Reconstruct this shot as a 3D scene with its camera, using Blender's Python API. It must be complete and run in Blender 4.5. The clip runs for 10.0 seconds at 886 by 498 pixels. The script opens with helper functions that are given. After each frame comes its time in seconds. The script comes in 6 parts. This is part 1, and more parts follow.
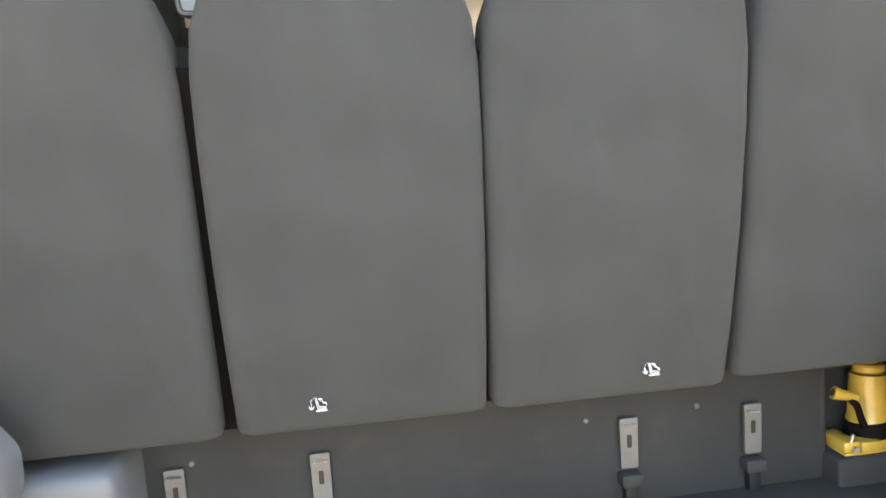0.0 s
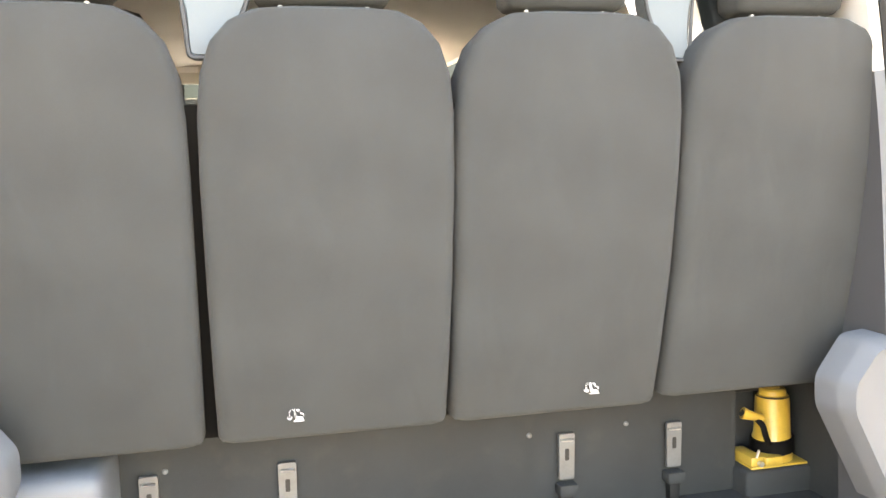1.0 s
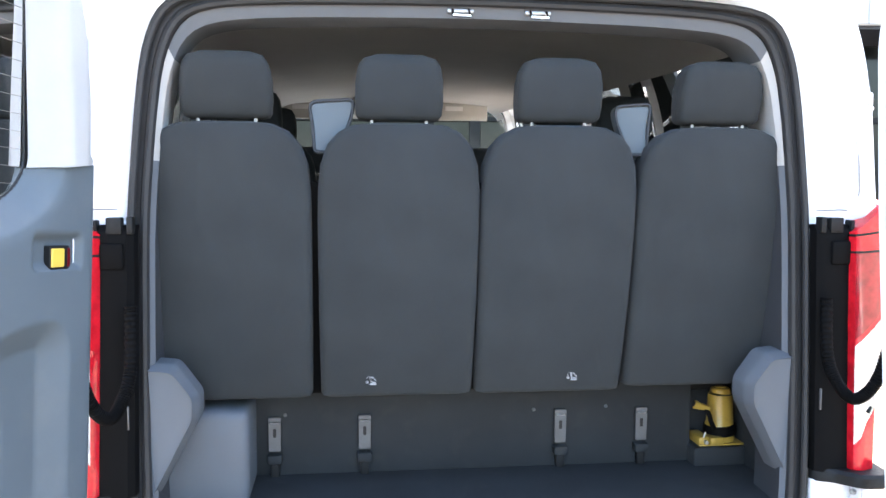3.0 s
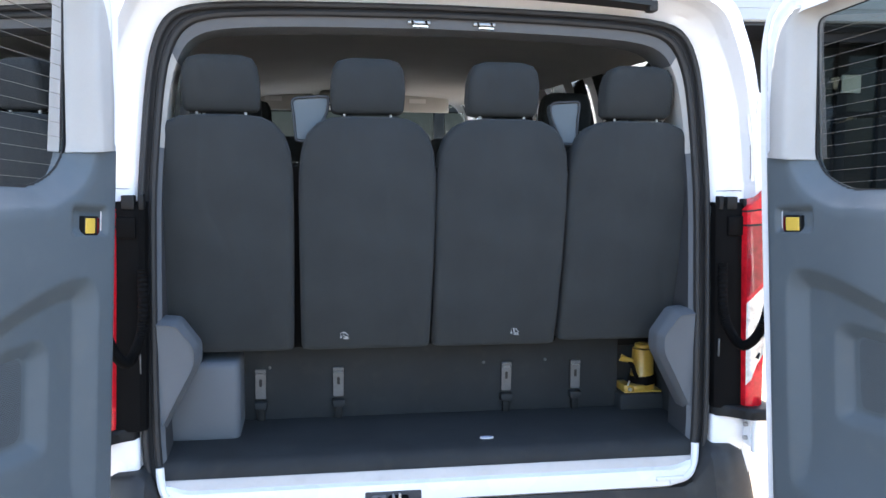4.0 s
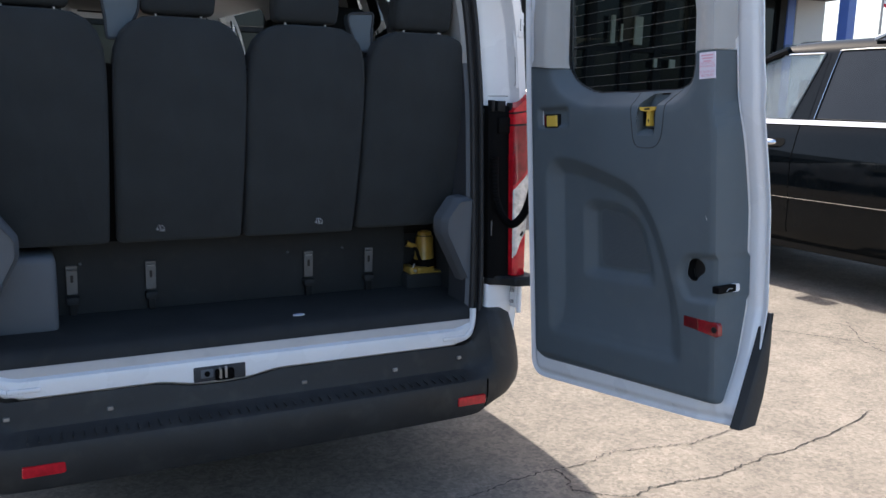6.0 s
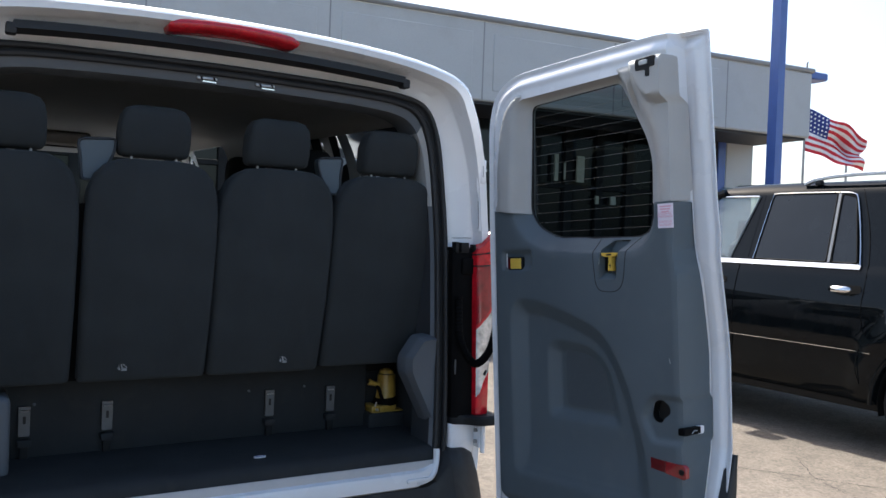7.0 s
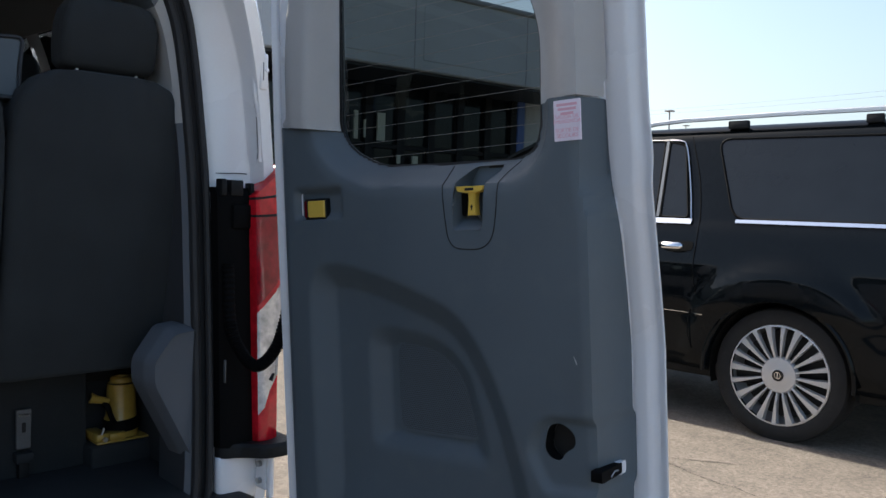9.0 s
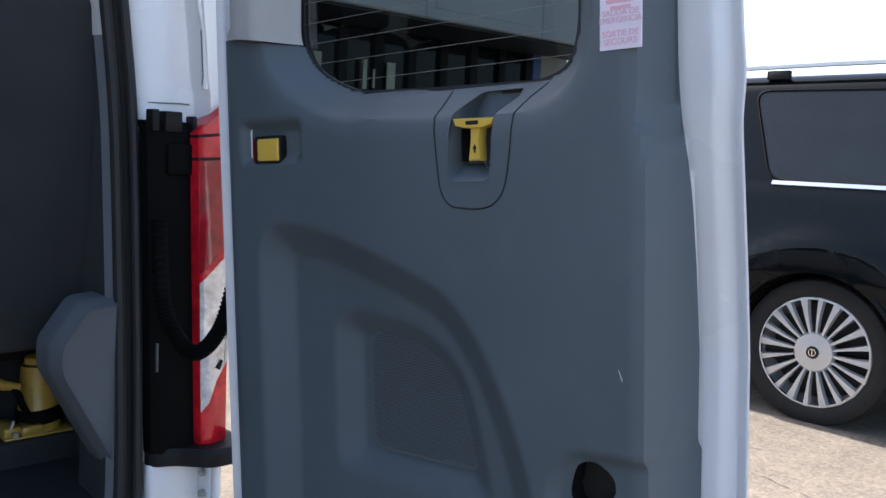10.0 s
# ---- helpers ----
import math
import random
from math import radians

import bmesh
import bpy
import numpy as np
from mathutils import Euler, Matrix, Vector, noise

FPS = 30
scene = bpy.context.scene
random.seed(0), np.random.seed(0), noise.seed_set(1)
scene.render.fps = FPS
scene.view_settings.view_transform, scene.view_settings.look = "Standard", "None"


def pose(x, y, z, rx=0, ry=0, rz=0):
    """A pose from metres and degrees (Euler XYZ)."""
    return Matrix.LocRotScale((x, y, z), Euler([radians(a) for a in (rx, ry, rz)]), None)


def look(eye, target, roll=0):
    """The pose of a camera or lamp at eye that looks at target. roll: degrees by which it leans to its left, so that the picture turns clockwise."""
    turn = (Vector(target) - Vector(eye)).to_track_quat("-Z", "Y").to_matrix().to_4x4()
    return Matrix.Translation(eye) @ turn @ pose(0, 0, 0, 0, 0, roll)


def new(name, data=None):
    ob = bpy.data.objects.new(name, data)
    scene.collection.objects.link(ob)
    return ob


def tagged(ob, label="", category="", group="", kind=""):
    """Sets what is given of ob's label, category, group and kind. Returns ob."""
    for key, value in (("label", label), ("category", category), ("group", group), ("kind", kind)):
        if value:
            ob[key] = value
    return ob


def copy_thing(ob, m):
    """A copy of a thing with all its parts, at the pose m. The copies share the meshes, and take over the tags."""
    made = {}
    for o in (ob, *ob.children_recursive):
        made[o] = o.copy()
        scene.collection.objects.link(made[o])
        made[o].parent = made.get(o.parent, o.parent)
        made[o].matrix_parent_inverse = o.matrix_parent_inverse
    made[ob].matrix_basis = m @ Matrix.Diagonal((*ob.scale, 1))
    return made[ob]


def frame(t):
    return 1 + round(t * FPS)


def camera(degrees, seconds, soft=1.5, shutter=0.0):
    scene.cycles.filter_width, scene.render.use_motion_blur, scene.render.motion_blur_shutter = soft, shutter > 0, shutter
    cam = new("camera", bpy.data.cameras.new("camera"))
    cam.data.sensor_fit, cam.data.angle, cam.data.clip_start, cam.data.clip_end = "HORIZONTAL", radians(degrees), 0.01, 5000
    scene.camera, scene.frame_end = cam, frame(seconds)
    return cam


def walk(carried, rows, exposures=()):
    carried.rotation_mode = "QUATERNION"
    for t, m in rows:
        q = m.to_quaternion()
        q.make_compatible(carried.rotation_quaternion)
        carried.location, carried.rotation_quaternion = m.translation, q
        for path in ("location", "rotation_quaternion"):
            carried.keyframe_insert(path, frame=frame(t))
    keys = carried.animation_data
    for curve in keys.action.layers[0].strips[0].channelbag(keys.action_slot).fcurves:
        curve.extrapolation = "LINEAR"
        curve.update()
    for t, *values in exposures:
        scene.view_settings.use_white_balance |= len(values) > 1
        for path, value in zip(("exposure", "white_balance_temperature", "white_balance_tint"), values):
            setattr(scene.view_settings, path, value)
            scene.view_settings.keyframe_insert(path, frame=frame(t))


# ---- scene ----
cam = camera(56.1, 10.0)
PATH = [
    (0, (-0.22, -1.075, 1.369), (0.026, 0.894, 1.12), -4.0),
    (0.5, (-0.323, -1.121, 1.374), (0.141, 0.811, 1.14), -2.5),
    (1, (-0.341, -1.209, 1.389), (0.118, 0.729, 1.202), -1.5),
    (1.5, (-0.361, -1.31, 1.418), (0.005, 0.65, 1.259), -0.3),
    (2, (-0.354, -1.503, 1.432), (-0.054, 0.467, 1.252), 0.4),
    (2.5, (-0.306, -1.711, 1.491), (-0.08, 0.267, 1.296), 0.3),
    (2.7, (-0.322, -1.814, 1.504), (-0.091, 0.165, 1.324), 0.3),
    (3.8, (-0.367, -2.273, 1.497), (-0.086, -0.298, 1.346), 0.3),
    (4, (-0.378, -2.35, 1.486), (-0.06, -0.384, 1.302), 0.4),
    (4.3, (-0.374, -2.441, 1.455), (-0.035, -0.483, 1.229), 0.9),
    (4.5, (-0.388, -2.494, 1.434), (-0.024, -0.549, 1.148), 1.5),
    (5, (-0.459, -2.552, 1.399), (0.026, -0.647, 1.031), 1.9),
    (5.5, (-0.6, -2.573, 1.376), (0.16, -0.764, 0.988), 1.1),
    (5.7, (-0.642, -2.596, 1.386), (0.205, -0.827, 0.992), 0.8),
    (6.8, (-0.785, -2.609, 1.442), (0.234, -0.89, 1.353), 2.0),
    (7, (-0.782, -2.601, 1.444), (0.254, -0.89, 1.41), 2.1),
    (7.5, (-0.694, -2.486, 1.426), (0.393, -0.807, 1.42), 2.0),
    (8, (-0.515, -2.267, 1.418), (0.704, -0.681, 1.404), 2.3),
    (8.5, (-0.361, -2.018, 1.381), (0.975, -0.53, 1.335), 2.3),
    (8.8, (-0.259, -1.865, 1.373), (1.133, -0.432, 1.308), 1.8),
    (9, (-0.181, -1.773, 1.369), (1.234, -0.363, 1.267), 1.7),
    (9.2, (-0.096, -1.695, 1.361), (1.328, -0.294, 1.229), 1.9),
    (9.5, (0.025, -1.599, 1.351), (1.449, -0.203, 1.202), 2.2),
    (10, (0.160, -1.471, 1.350), (1.556, -0.052, 1.142), 2.9),
]
walk(cam, [(t, look(eye, target, roll)) for t, eye, target, roll in PATH],
     exposures=[(0.0, 4.35, 9400, 11), (0.5, 4.85, 9900, 13), (1.0, 4.95, 10400, 13), (1.5, 4.8, 9300, 11), (2.0, 4.6, 8900, 12), (2.5, 4.05, 7500, 11), (3.8, 2.9, 6500, 9), (4.5, 2.65, 6450, 10),
                (5.0, 2.35, 6650, 10), (5.5, 1.65, 6400, 10), (6.8, 1.08, 6200, 8), (7.5, 0.90, 6200, 8), (8.0, 0.80, 6450, 8), (8.5, 0.72, 6600, 8), (9.0, 0.74, 6350, 8), (9.2, 1.05, 6250, 8), (9.5, 1.2, 6100, 8), (10.0, 1.42, 6200, 10)])


# ---- light and sky ----
SUN_EL, SUN_AZ = 46.0, -1.0     # degrees: height, and turn to the left of the van's nose
world = bpy.data.worlds.new("sky")
scene.world = world
world.use_nodes = True
_n = world.node_tree.nodes
_sky = _n.new("ShaderNodeTexSky")
_sky.sky_type, _sky.sun_disc = "NISHITA", False
_sky.sun_elevation, _sky.sun_rotation = radians(SUN_EL), radians(-SUN_AZ)
_sky.air_density, _sky.dust_density, _sky.ozone_density = 1.0, 3.2, 1.0
world.node_tree.links.new(_sky.outputs[0], _n["Background"].inputs[0])
_n["Background"].inputs[1].default_value = 0.15
_sd = bpy.data.lights.new("sun", "SUN")
_sd.energy, _sd.angle, _sd.color = 4.2, radians(0.6), (1.0, 0.95, 0.87)
sun = new("sun", _sd)
_el, _az = radians(SUN_EL), radians(SUN_AZ)
SUN_DIR = Vector((-math.sin(_az) * math.cos(_el), math.cos(_az) * math.cos(_el), math.sin(_el)))
sun.matrix_world = look(SUN_DIR * 50, (0, 0, 0))


# ---- materials ----
def mat(name, base, rough=0.5, metal=0.0, vary=0.12, scale=8.0, fine=180.0, bump=0.0, bump_scale=None, coat=0.0,
        trans=0.0, ior=1.45, alpha=1.0, spec=0.5, emit=0.0, rough_vary=0.0, sheen=0.0, dirt=None, dirt_amount=0.0, soft=0.0, soft_scale=10.0):
    """A surface with a colour that varies at two scales, roughness that varies, and fine relief."""
    m = bpy.data.materials.new(name)
    m.use_nodes = True
    nt = m.node_tree
    b = nt.nodes["Principled BSDF"]
    b.inputs["Roughness"].default_value, b.inputs["Metallic"].default_value = rough, metal
    b.inputs["IOR"].default_value, b.inputs["Alpha"].default_value = ior, alpha
    b.inputs["Coat Weight"].default_value, b.inputs["Coat Roughness"].default_value = coat, 0.04
    b.inputs["Transmission Weight"].default_value = trans
    b.inputs["Specular IOR Level"].default_value = spec
    b.inputs["Sheen Weight"].default_value = sheen
    if emit:
        b.inputs["Emission Color"].default_value = (*base, 1)
        b.inputs["Emission Strength"].default_value = emit
    b.inputs["Base Color"].default_value = (*base, 1)
    if vary <= 0 and bump <= 0:
        return m
    tc = nt.nodes.new("ShaderNodeTexCoord")
    big = nt.nodes.new("ShaderNodeTexNoise")
    big.inputs["Scale"].default_value, big.inputs["Detail"].default_value = scale, 5.0
    small = nt.nodes.new("ShaderNodeTexNoise")
    small.inputs["Scale"].default_value, small.inputs["Detail"].default_value = fine, 2.0
    for t in (big, small):
        nt.links.new(tc.outputs["Object"], t.inputs["Vector"])
    mix = nt.nodes.new("ShaderNodeMath")
    mix.operation = "MULTIPLY_ADD"
    nt.links.new(small.outputs["Fac"], mix.inputs[0])
    mix.inputs[1].default_value = 0.35
    nt.links.new(big.outputs["Fac"], mix.inputs[2])
    ramp = nt.nodes.new("ShaderNodeValToRGB")
    ramp.color_ramp.elements[0].position, ramp.color_ramp.elements[1].position = 0.42, 0.95
    ramp.color_ramp.elements[0].color = (*[c * (1 - vary) for c in base], 1)
    ramp.color_ramp.elements[1].color = (*[min(1, c * (1 + vary)) for c in base], 1)
    nt.links.new(mix.outputs[0], ramp.inputs[0])
    out = ramp.outputs[0]
    if dirt:
        dn = nt.nodes.new("ShaderNodeTexNoise")
        dn.inputs["Scale"].default_value, dn.inputs["Detail"].default_value = scale * 2.7, 8.0
        nt.links.new(tc.outputs["Object"], dn.inputs["Vector"])
        dr = nt.nodes.new("ShaderNodeValToRGB")
        dr.color_ramp.elements[0].position, dr.color_ramp.elements[1].position = 0.55, 0.75
        dr.color_ramp.elements[1].color = (dirt_amount,) * 3 + (1,)
        nt.links.new(dn.outputs["Fac"], dr.inputs[0])
        mx = nt.nodes.new("ShaderNodeMixRGB")
        nt.links.new(dr.outputs[0], mx.inputs[0])
        nt.links.new(out, mx.inputs[1])
        mx.inputs[2].default_value = (*dirt, 1)
        out = mx.outputs[0]
    nt.links.new(out, b.inputs["Base Color"])
    if rough_vary:
        mr = nt.nodes.new("ShaderNodeMapRange")
        mr.inputs[1].default_value, mr.inputs[2].default_value = 0.3, 0.7
        mr.inputs[3].default_value, mr.inputs[4].default_value = rough - rough_vary, rough + rough_vary
        nt.links.new(big.outputs["Fac"], mr.inputs[0])
        nt.links.new(mr.outputs[0], b.inputs["Roughness"])
    if bump:
        bn = nt.nodes.new("ShaderNodeTexNoise")
        bn.inputs["Scale"].default_value, bn.inputs["Detail"].default_value = bump_scale or fine, 3.0
        nt.links.new(tc.outputs["Object"], bn.inputs["Vector"])
        bp = nt.nodes.new("ShaderNodeBump")
        bp.inputs["Strength"].default_value, bp.inputs["Distance"].default_value = bump, 0.002
        nt.links.new(bn.outputs["Fac"], bp.inputs["Height"])
        nt.links.new(bp.outputs[0], b.inputs["Normal"])
        if soft:
            # wide shallow creases under the fine grain
            mp = nt.nodes.new("ShaderNodeMapping")
            mp.inputs["Scale"].default_value = (1.0, 1.0, 0.35)
            sn = nt.nodes.new("ShaderNodeTexNoise")
            sn.inputs["Scale"].default_value, sn.inputs["Detail"].default_value, sn.inputs["Distortion"].default_value = soft_scale, 2.0, 0.6
            sb = nt.nodes.new("ShaderNodeBump")
            sb.inputs["Strength"].default_value, sb.inputs["Distance"].default_value = soft, 0.02
            nt.links.new(tc.outputs["Object"], mp.inputs["Vector"])
            nt.links.new(mp.outputs[0], sn.inputs["Vector"])
            nt.links.new(sn.outputs["Fac"], sb.inputs["Height"])
            nt.links.new(sb.outputs[0], bp.inputs["Normal"])
    return m


def pane_mat(name, tint, ior=1.27, sheen_film=0.0):
    """A thin pane: lets tinted light through and mirrors a little, more at a slant; a pale diffuse film can paint in
    bright reflection.
    """
    m = bpy.data.materials.new(name)
    m.use_nodes = True
    nt = m.node_tree
    nt.nodes.remove(nt.nodes["Principled BSDF"])
    t, g, f, x = [nt.nodes.new(k) for k in ("ShaderNodeBsdfTransparent", "ShaderNodeBsdfGlossy", "ShaderNodeFresnel", "ShaderNodeMixShader")]
    t.inputs[0].default_value = (*tint, 1)
    g.inputs["Roughness"].default_value = 0.02
    f.inputs[0].default_value = ior
    nt.links.new(f.outputs[0], x.inputs[0]), nt.links.new(t.outputs[0], x.inputs[1]), nt.links.new(g.outputs[0], x.inputs[2])
    last = x.outputs[0]
    # diffuse pale tone mixed in, painted in place of reflected sky
    if sheen_film:
        d, y = nt.nodes.new("ShaderNodeBsdfDiffuse"), nt.nodes.new("ShaderNodeMixShader")
        d.inputs[0].default_value = (0.62, 0.70, 0.72, 1)
        y.inputs[0].default_value = sheen_film
        nt.links.new(last, y.inputs[1]), nt.links.new(d.outputs[0], y.inputs[2])
        last = y.outputs[0]
    nt.links.new(last, nt.nodes["Material Output"].inputs[0])
    return m


WHITE = mat("white_paint", (0.80, 0.81, 0.83), 0.28, vary=0.03, scale=3, coat=0.6, rough_vary=0.05, dirt=(0.6, 0.57, 0.5), dirt_amount=0.06)
PANEL = mat("grey_trim_plastic", (0.093, 0.116, 0.132), 0.55, vary=0.07, scale=5, fine=400, bump=0.25, bump_scale=900, rough_vary=0.08, dirt=(0.22, 0.22, 0.21), dirt_amount=0.10)
LIGHT = mat("light_trim_plastic", (0.42, 0.415, 0.40), 0.6, vary=0.05, scale=5, fine=300, bump=0.2, bump_scale=800, dirt=(0.3, 0.28, 0.25), dirt_amount=0.12)
# darker warm sill tone with the upper band's shade in it, plus dirt
SILLSHADE = mat("shaded_sill_tone", (0.52, 0.485, 0.46), 0.6, vary=0.06, scale=6, fine=200, bump=0.15, bump_scale=500, dirt=(0.3, 0.27, 0.24), dirt_amount=0.25)
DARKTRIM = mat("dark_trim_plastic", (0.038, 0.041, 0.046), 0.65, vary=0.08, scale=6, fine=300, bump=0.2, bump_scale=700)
ARCH = mat("arch_trim_plastic", (0.105, 0.116, 0.13), 0.6, vary=0.06, scale=7, fine=300, bump=0.25, bump_scale=800)
BLACK = mat("black_plastic", (0.006, 0.0065, 0.007), 0.6, vary=0.2, scale=7, fine=300, bump=0.3, bump_scale=500, rough_vary=0.1, spec=0.35, dirt=(0.05, 0.046, 0.042), dirt_amount=0.15)
BUMPER = mat("bumper_plastic", (0.022, 0.023, 0.024), 0.52, vary=0.25, scale=5, fine=260, bump=0.4, bump_scale=420, rough_vary=0.1, dirt=(0.09, 0.085, 0.075), dirt_amount=0.3)
RUBBER = mat("rubber_seal", (0.02, 0.02, 0.021), 0.6, vary=0.2, scale=10, fine=200, bump=0.1)
FABRIC = mat("black_seat_cloth", (0.028, 0.0325, 0.0350), 0.92, vary=0.2, scale=6, fine=700, bump=0.6, bump_scale=1300, sheen=0.04, soft=0.5, soft_scale=9)
CARPET = mat("black_floor_mat", (0.018, 0.0205, 0.0225), 0.75, vary=0.25, scale=6, fine=600, bump=0.6, bump_scale=700, dirt=(0.05, 0.047, 0.042), dirt_amount=0.3)
HEADLINER = mat("grey_headliner", (0.37, 0.375, 0.375), 0.95, vary=0.05, scale=4, fine=500, bump=0.2)
ZINC = mat("grey_zinc", (0.13, 0.135, 0.14), 0.5, metal=0.5, vary=0.15, scale=30, rough_vary=0.1)
STEEL = mat("dull_steel", (0.42, 0.42, 0.42), 0.42, metal=0.9, vary=0.15, scale=30, rough_vary=0.1)
CHROME = mat("chrome", (0.82, 0.82, 0.83), 0.08, metal=1.0, vary=0.03, scale=10)
YELLOW = mat("yellow_plastic", (0.70, 0.47, 0.075), 0.42, vary=0.06, scale=20, fine=300, dirt=(0.4, 0.27, 0.05), dirt_amount=0.2)
JACKY = mat("yellow_enamel", (0.42, 0.27, 0.05), 0.35, vary=0.12, scale=14, fine=200, coat=0.3, dirt=(0.2, 0.14, 0.05), dirt_amount=0.35)
RED = mat("red_lens", (0.52, 0.010, 0.020), 0.12, vary=0.3, scale=40, fine=120, coat=0.4, bump=0.10, bump_scale=160)
LENSRED = mat("brake_lens_red", (0.27, 0.008, 0.016), 0.10, vary=0.35, scale=30, fine=110, coat=0.7, bump=0.25, bump_scale=120)
GRILLE = mat("speaker_grille_plastic", (0.095, 0.116, 0.130), 0.6, vary=0.08, scale=6, fine=400, bump=0.25, bump_scale=900)
DARKRED = mat("dark_red_lens", (0.12, 0.006, 0.01), 0.15, vary=0.2, scale=40, coat=0.5)
CLEAR = mat("clear_lens", (0.66, 0.68, 0.71), 0.14, metal=0.55, vary=0.5, scale=28, fine=90, coat=0.9, bump=0.9, bump_scale=55)
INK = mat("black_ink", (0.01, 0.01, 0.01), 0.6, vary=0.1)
WHITEINK = mat("white_print", (0.62, 0.62, 0.62), 0.7, vary=0.03)
REDINK = mat("red_print", (0.70, 0.40, 0.48), 0.7, vary=0.05)
LABEL = mat("label_paper", (0.78, 0.70, 0.78), 0.35, vary=0.04, scale=30, coat=0.3)
GLASS_TINT = pane_mat("tinted_glass", (0.235, 0.275, 0.275))
GLASS_DARK = pane_mat("privacy_glass", (0.12, 0.135, 0.135))
GLASS = pane_mat("clear_glass", (0.82, 0.88, 0.86))
TYRE = mat("tyre_rubber", (0.012, 0.012, 0.012), 0.8, vary=0.25, scale=12, fine=150, bump=0.4, bump_scale=120, dirt=(0.05, 0.046, 0.04), dirt_amount=0.15)
CARBLACK = mat("black_car_paint", (0.004, 0.0055, 0.0065), 0.3, vary=0.2, scale=2, coat=0.36, spec=0.0)
ALLOY = mat("silver_alloy", (0.60, 0.61, 0.62), 0.34, metal=0.55, vary=0.05, scale=12, rough_vary=0.06)
STUCCO = mat("grey_stucco", (0.52, 0.525, 0.515), 0.9, vary=0.07, scale=0.7, fine=30, bump=0.4, bump_scale=40, dirt=(0.4, 0.39, 0.37), dirt_amount=0.25)
STOREGLASS = mat("store_glass", (0.009, 0.0115, 0.0125), 0.08, vary=0.3, scale=0.4, fine=3, spec=0.3)
PRIVACY = mat("suv_privacy_glass", (0.010, 0.0125, 0.0145), 0.07, vary=0.25, scale=1.5, fine=6, spec=0.45)
BLUE = mat("blue_enamel", (0.075, 0.135, 0.38), 0.4, vary=0.1, scale=3, fine=40, coat=0.2, dirt=(0.12, 0.14, 0.3), dirt_amount=0.3)
CONCRETE = mat("concrete", (0.42, 0.40, 0.36), 0.9, vary=0.12, scale=3, fine=90, bump=0.5, bump_scale=60)
FLAGRED = mat("red_cloth", (0.55, 0.03, 0.05), 0.8, vary=0.08)
FLAGWHITE = mat("white_cloth", (0.8, 0.8, 0.8), 0.8, vary=0.04)
FLAGBLUE = mat("blue_cloth", (0.03, 0.05, 0.22), 0.8, vary=0.08)
LEAF = mat("far_leaves", (0.07, 0.09, 0.04), 0.8, vary=0.35, scale=0.5, fine=3)
WIRE = mat("bare_wire", (0.20, 0.19, 0.17), 0.6, vary=0.05)
SEAL = mat("black_gap_rubber", (0.003, 0.003, 0.0032), 0.7, vary=0.1, spec=0.1)
SATIN = mat("satin_grey_metal", (0.16, 0.165, 0.17), 0.38, metal=0.6, vary=0.05)
GREYMETAL = mat("grey_pole_paint", (0.3, 0.3, 0.3), 0.5, vary=0.1, scale=2)


def asphalt():
    """Sun-bleached asphalt: fine stones, wide pale patches, stains."""
    m = mat("bleached_asphalt", (0.30, 0.275, 0.24), 0.92, vary=0.0, bump=0.9, bump_scale=95)
    nt, b = m.node_tree, m.node_tree.nodes["Principled BSDF"]
    geo = nt.nodes.new("ShaderNodeNewGeometry")
    def noise_tex(scale, detail, lo, hi):
        t = nt.nodes.new("ShaderNodeTexNoise")
        t.inputs["Scale"].default_value, t.inputs["Detail"].default_value, t.inputs["Roughness"].default_value = scale, detail, 0.7
        nt.links.new(geo.outputs["Position"], t.inputs["Vector"])
        r = nt.nodes.new("ShaderNodeMapRange")
        r.inputs[1].default_value, r.inputs[2].default_value, r.inputs[3].default_value, r.inputs[4].default_value = 0.32, 0.68, lo, hi
        nt.links.new(t.outputs["Fac"], r.inputs[0])
        return r.outputs[0]
    v = nt.nodes.new("ShaderNodeTexVoronoi")
    v.inputs["Scale"].default_value = 70
    nt.links.new(geo.outputs["Position"], v.inputs["Vector"])
    sr = nt.nodes.new("ShaderNodeSeparateColor")
    nt.links.new(v.outputs["Color"], sr.inputs[0])
    vr = nt.nodes.new("ShaderNodeMapRange")
    vr.inputs[3].default_value, vr.inputs[4].default_value = 0.78, 1.22
    nt.links.new(sr.outputs[0], vr.inputs[0])
    val = vr.outputs[0]
    for other in (noise_tex(0.5, 6, 0.82, 1.14), noise_tex(4.0, 8, 0.84, 1.14), noise_tex(22.0, 5, 0.92, 1.08), noise_tex(230.0, 3, 0.76, 1.24)):
        mm = nt.nodes.new("ShaderNodeMath")
        mm.operation = "MULTIPLY"
        nt.links.new(val, mm.inputs[0]), nt.links.new(other, mm.inputs[1])
        val = mm.outputs[0]
    hs = nt.nodes.new("ShaderNodeMixRGB")
    hs.blend_type, hs.inputs[0].default_value = "MULTIPLY", 1.0
    hs.inputs[1].default_value = (0.184, 0.152, 0.121, 1)
    nt.links.new(val, hs.inputs[2])
    nt.links.new(hs.outputs[0], b.inputs["Base Color"])
    return m


ASPHALT = asphalt()
CRACK = mat("crack_dirt", (0.030, 0.026, 0.021), 0.95, vary=0.3, scale=20, fine=150)


# ---- mesh helpers ----
def thing(name, place, label, category, group="", kind=""):
    ob = new(name)
    ob.location = place
    ob.empty_display_size = 0.1
    return tagged(ob, label, category, group, kind)


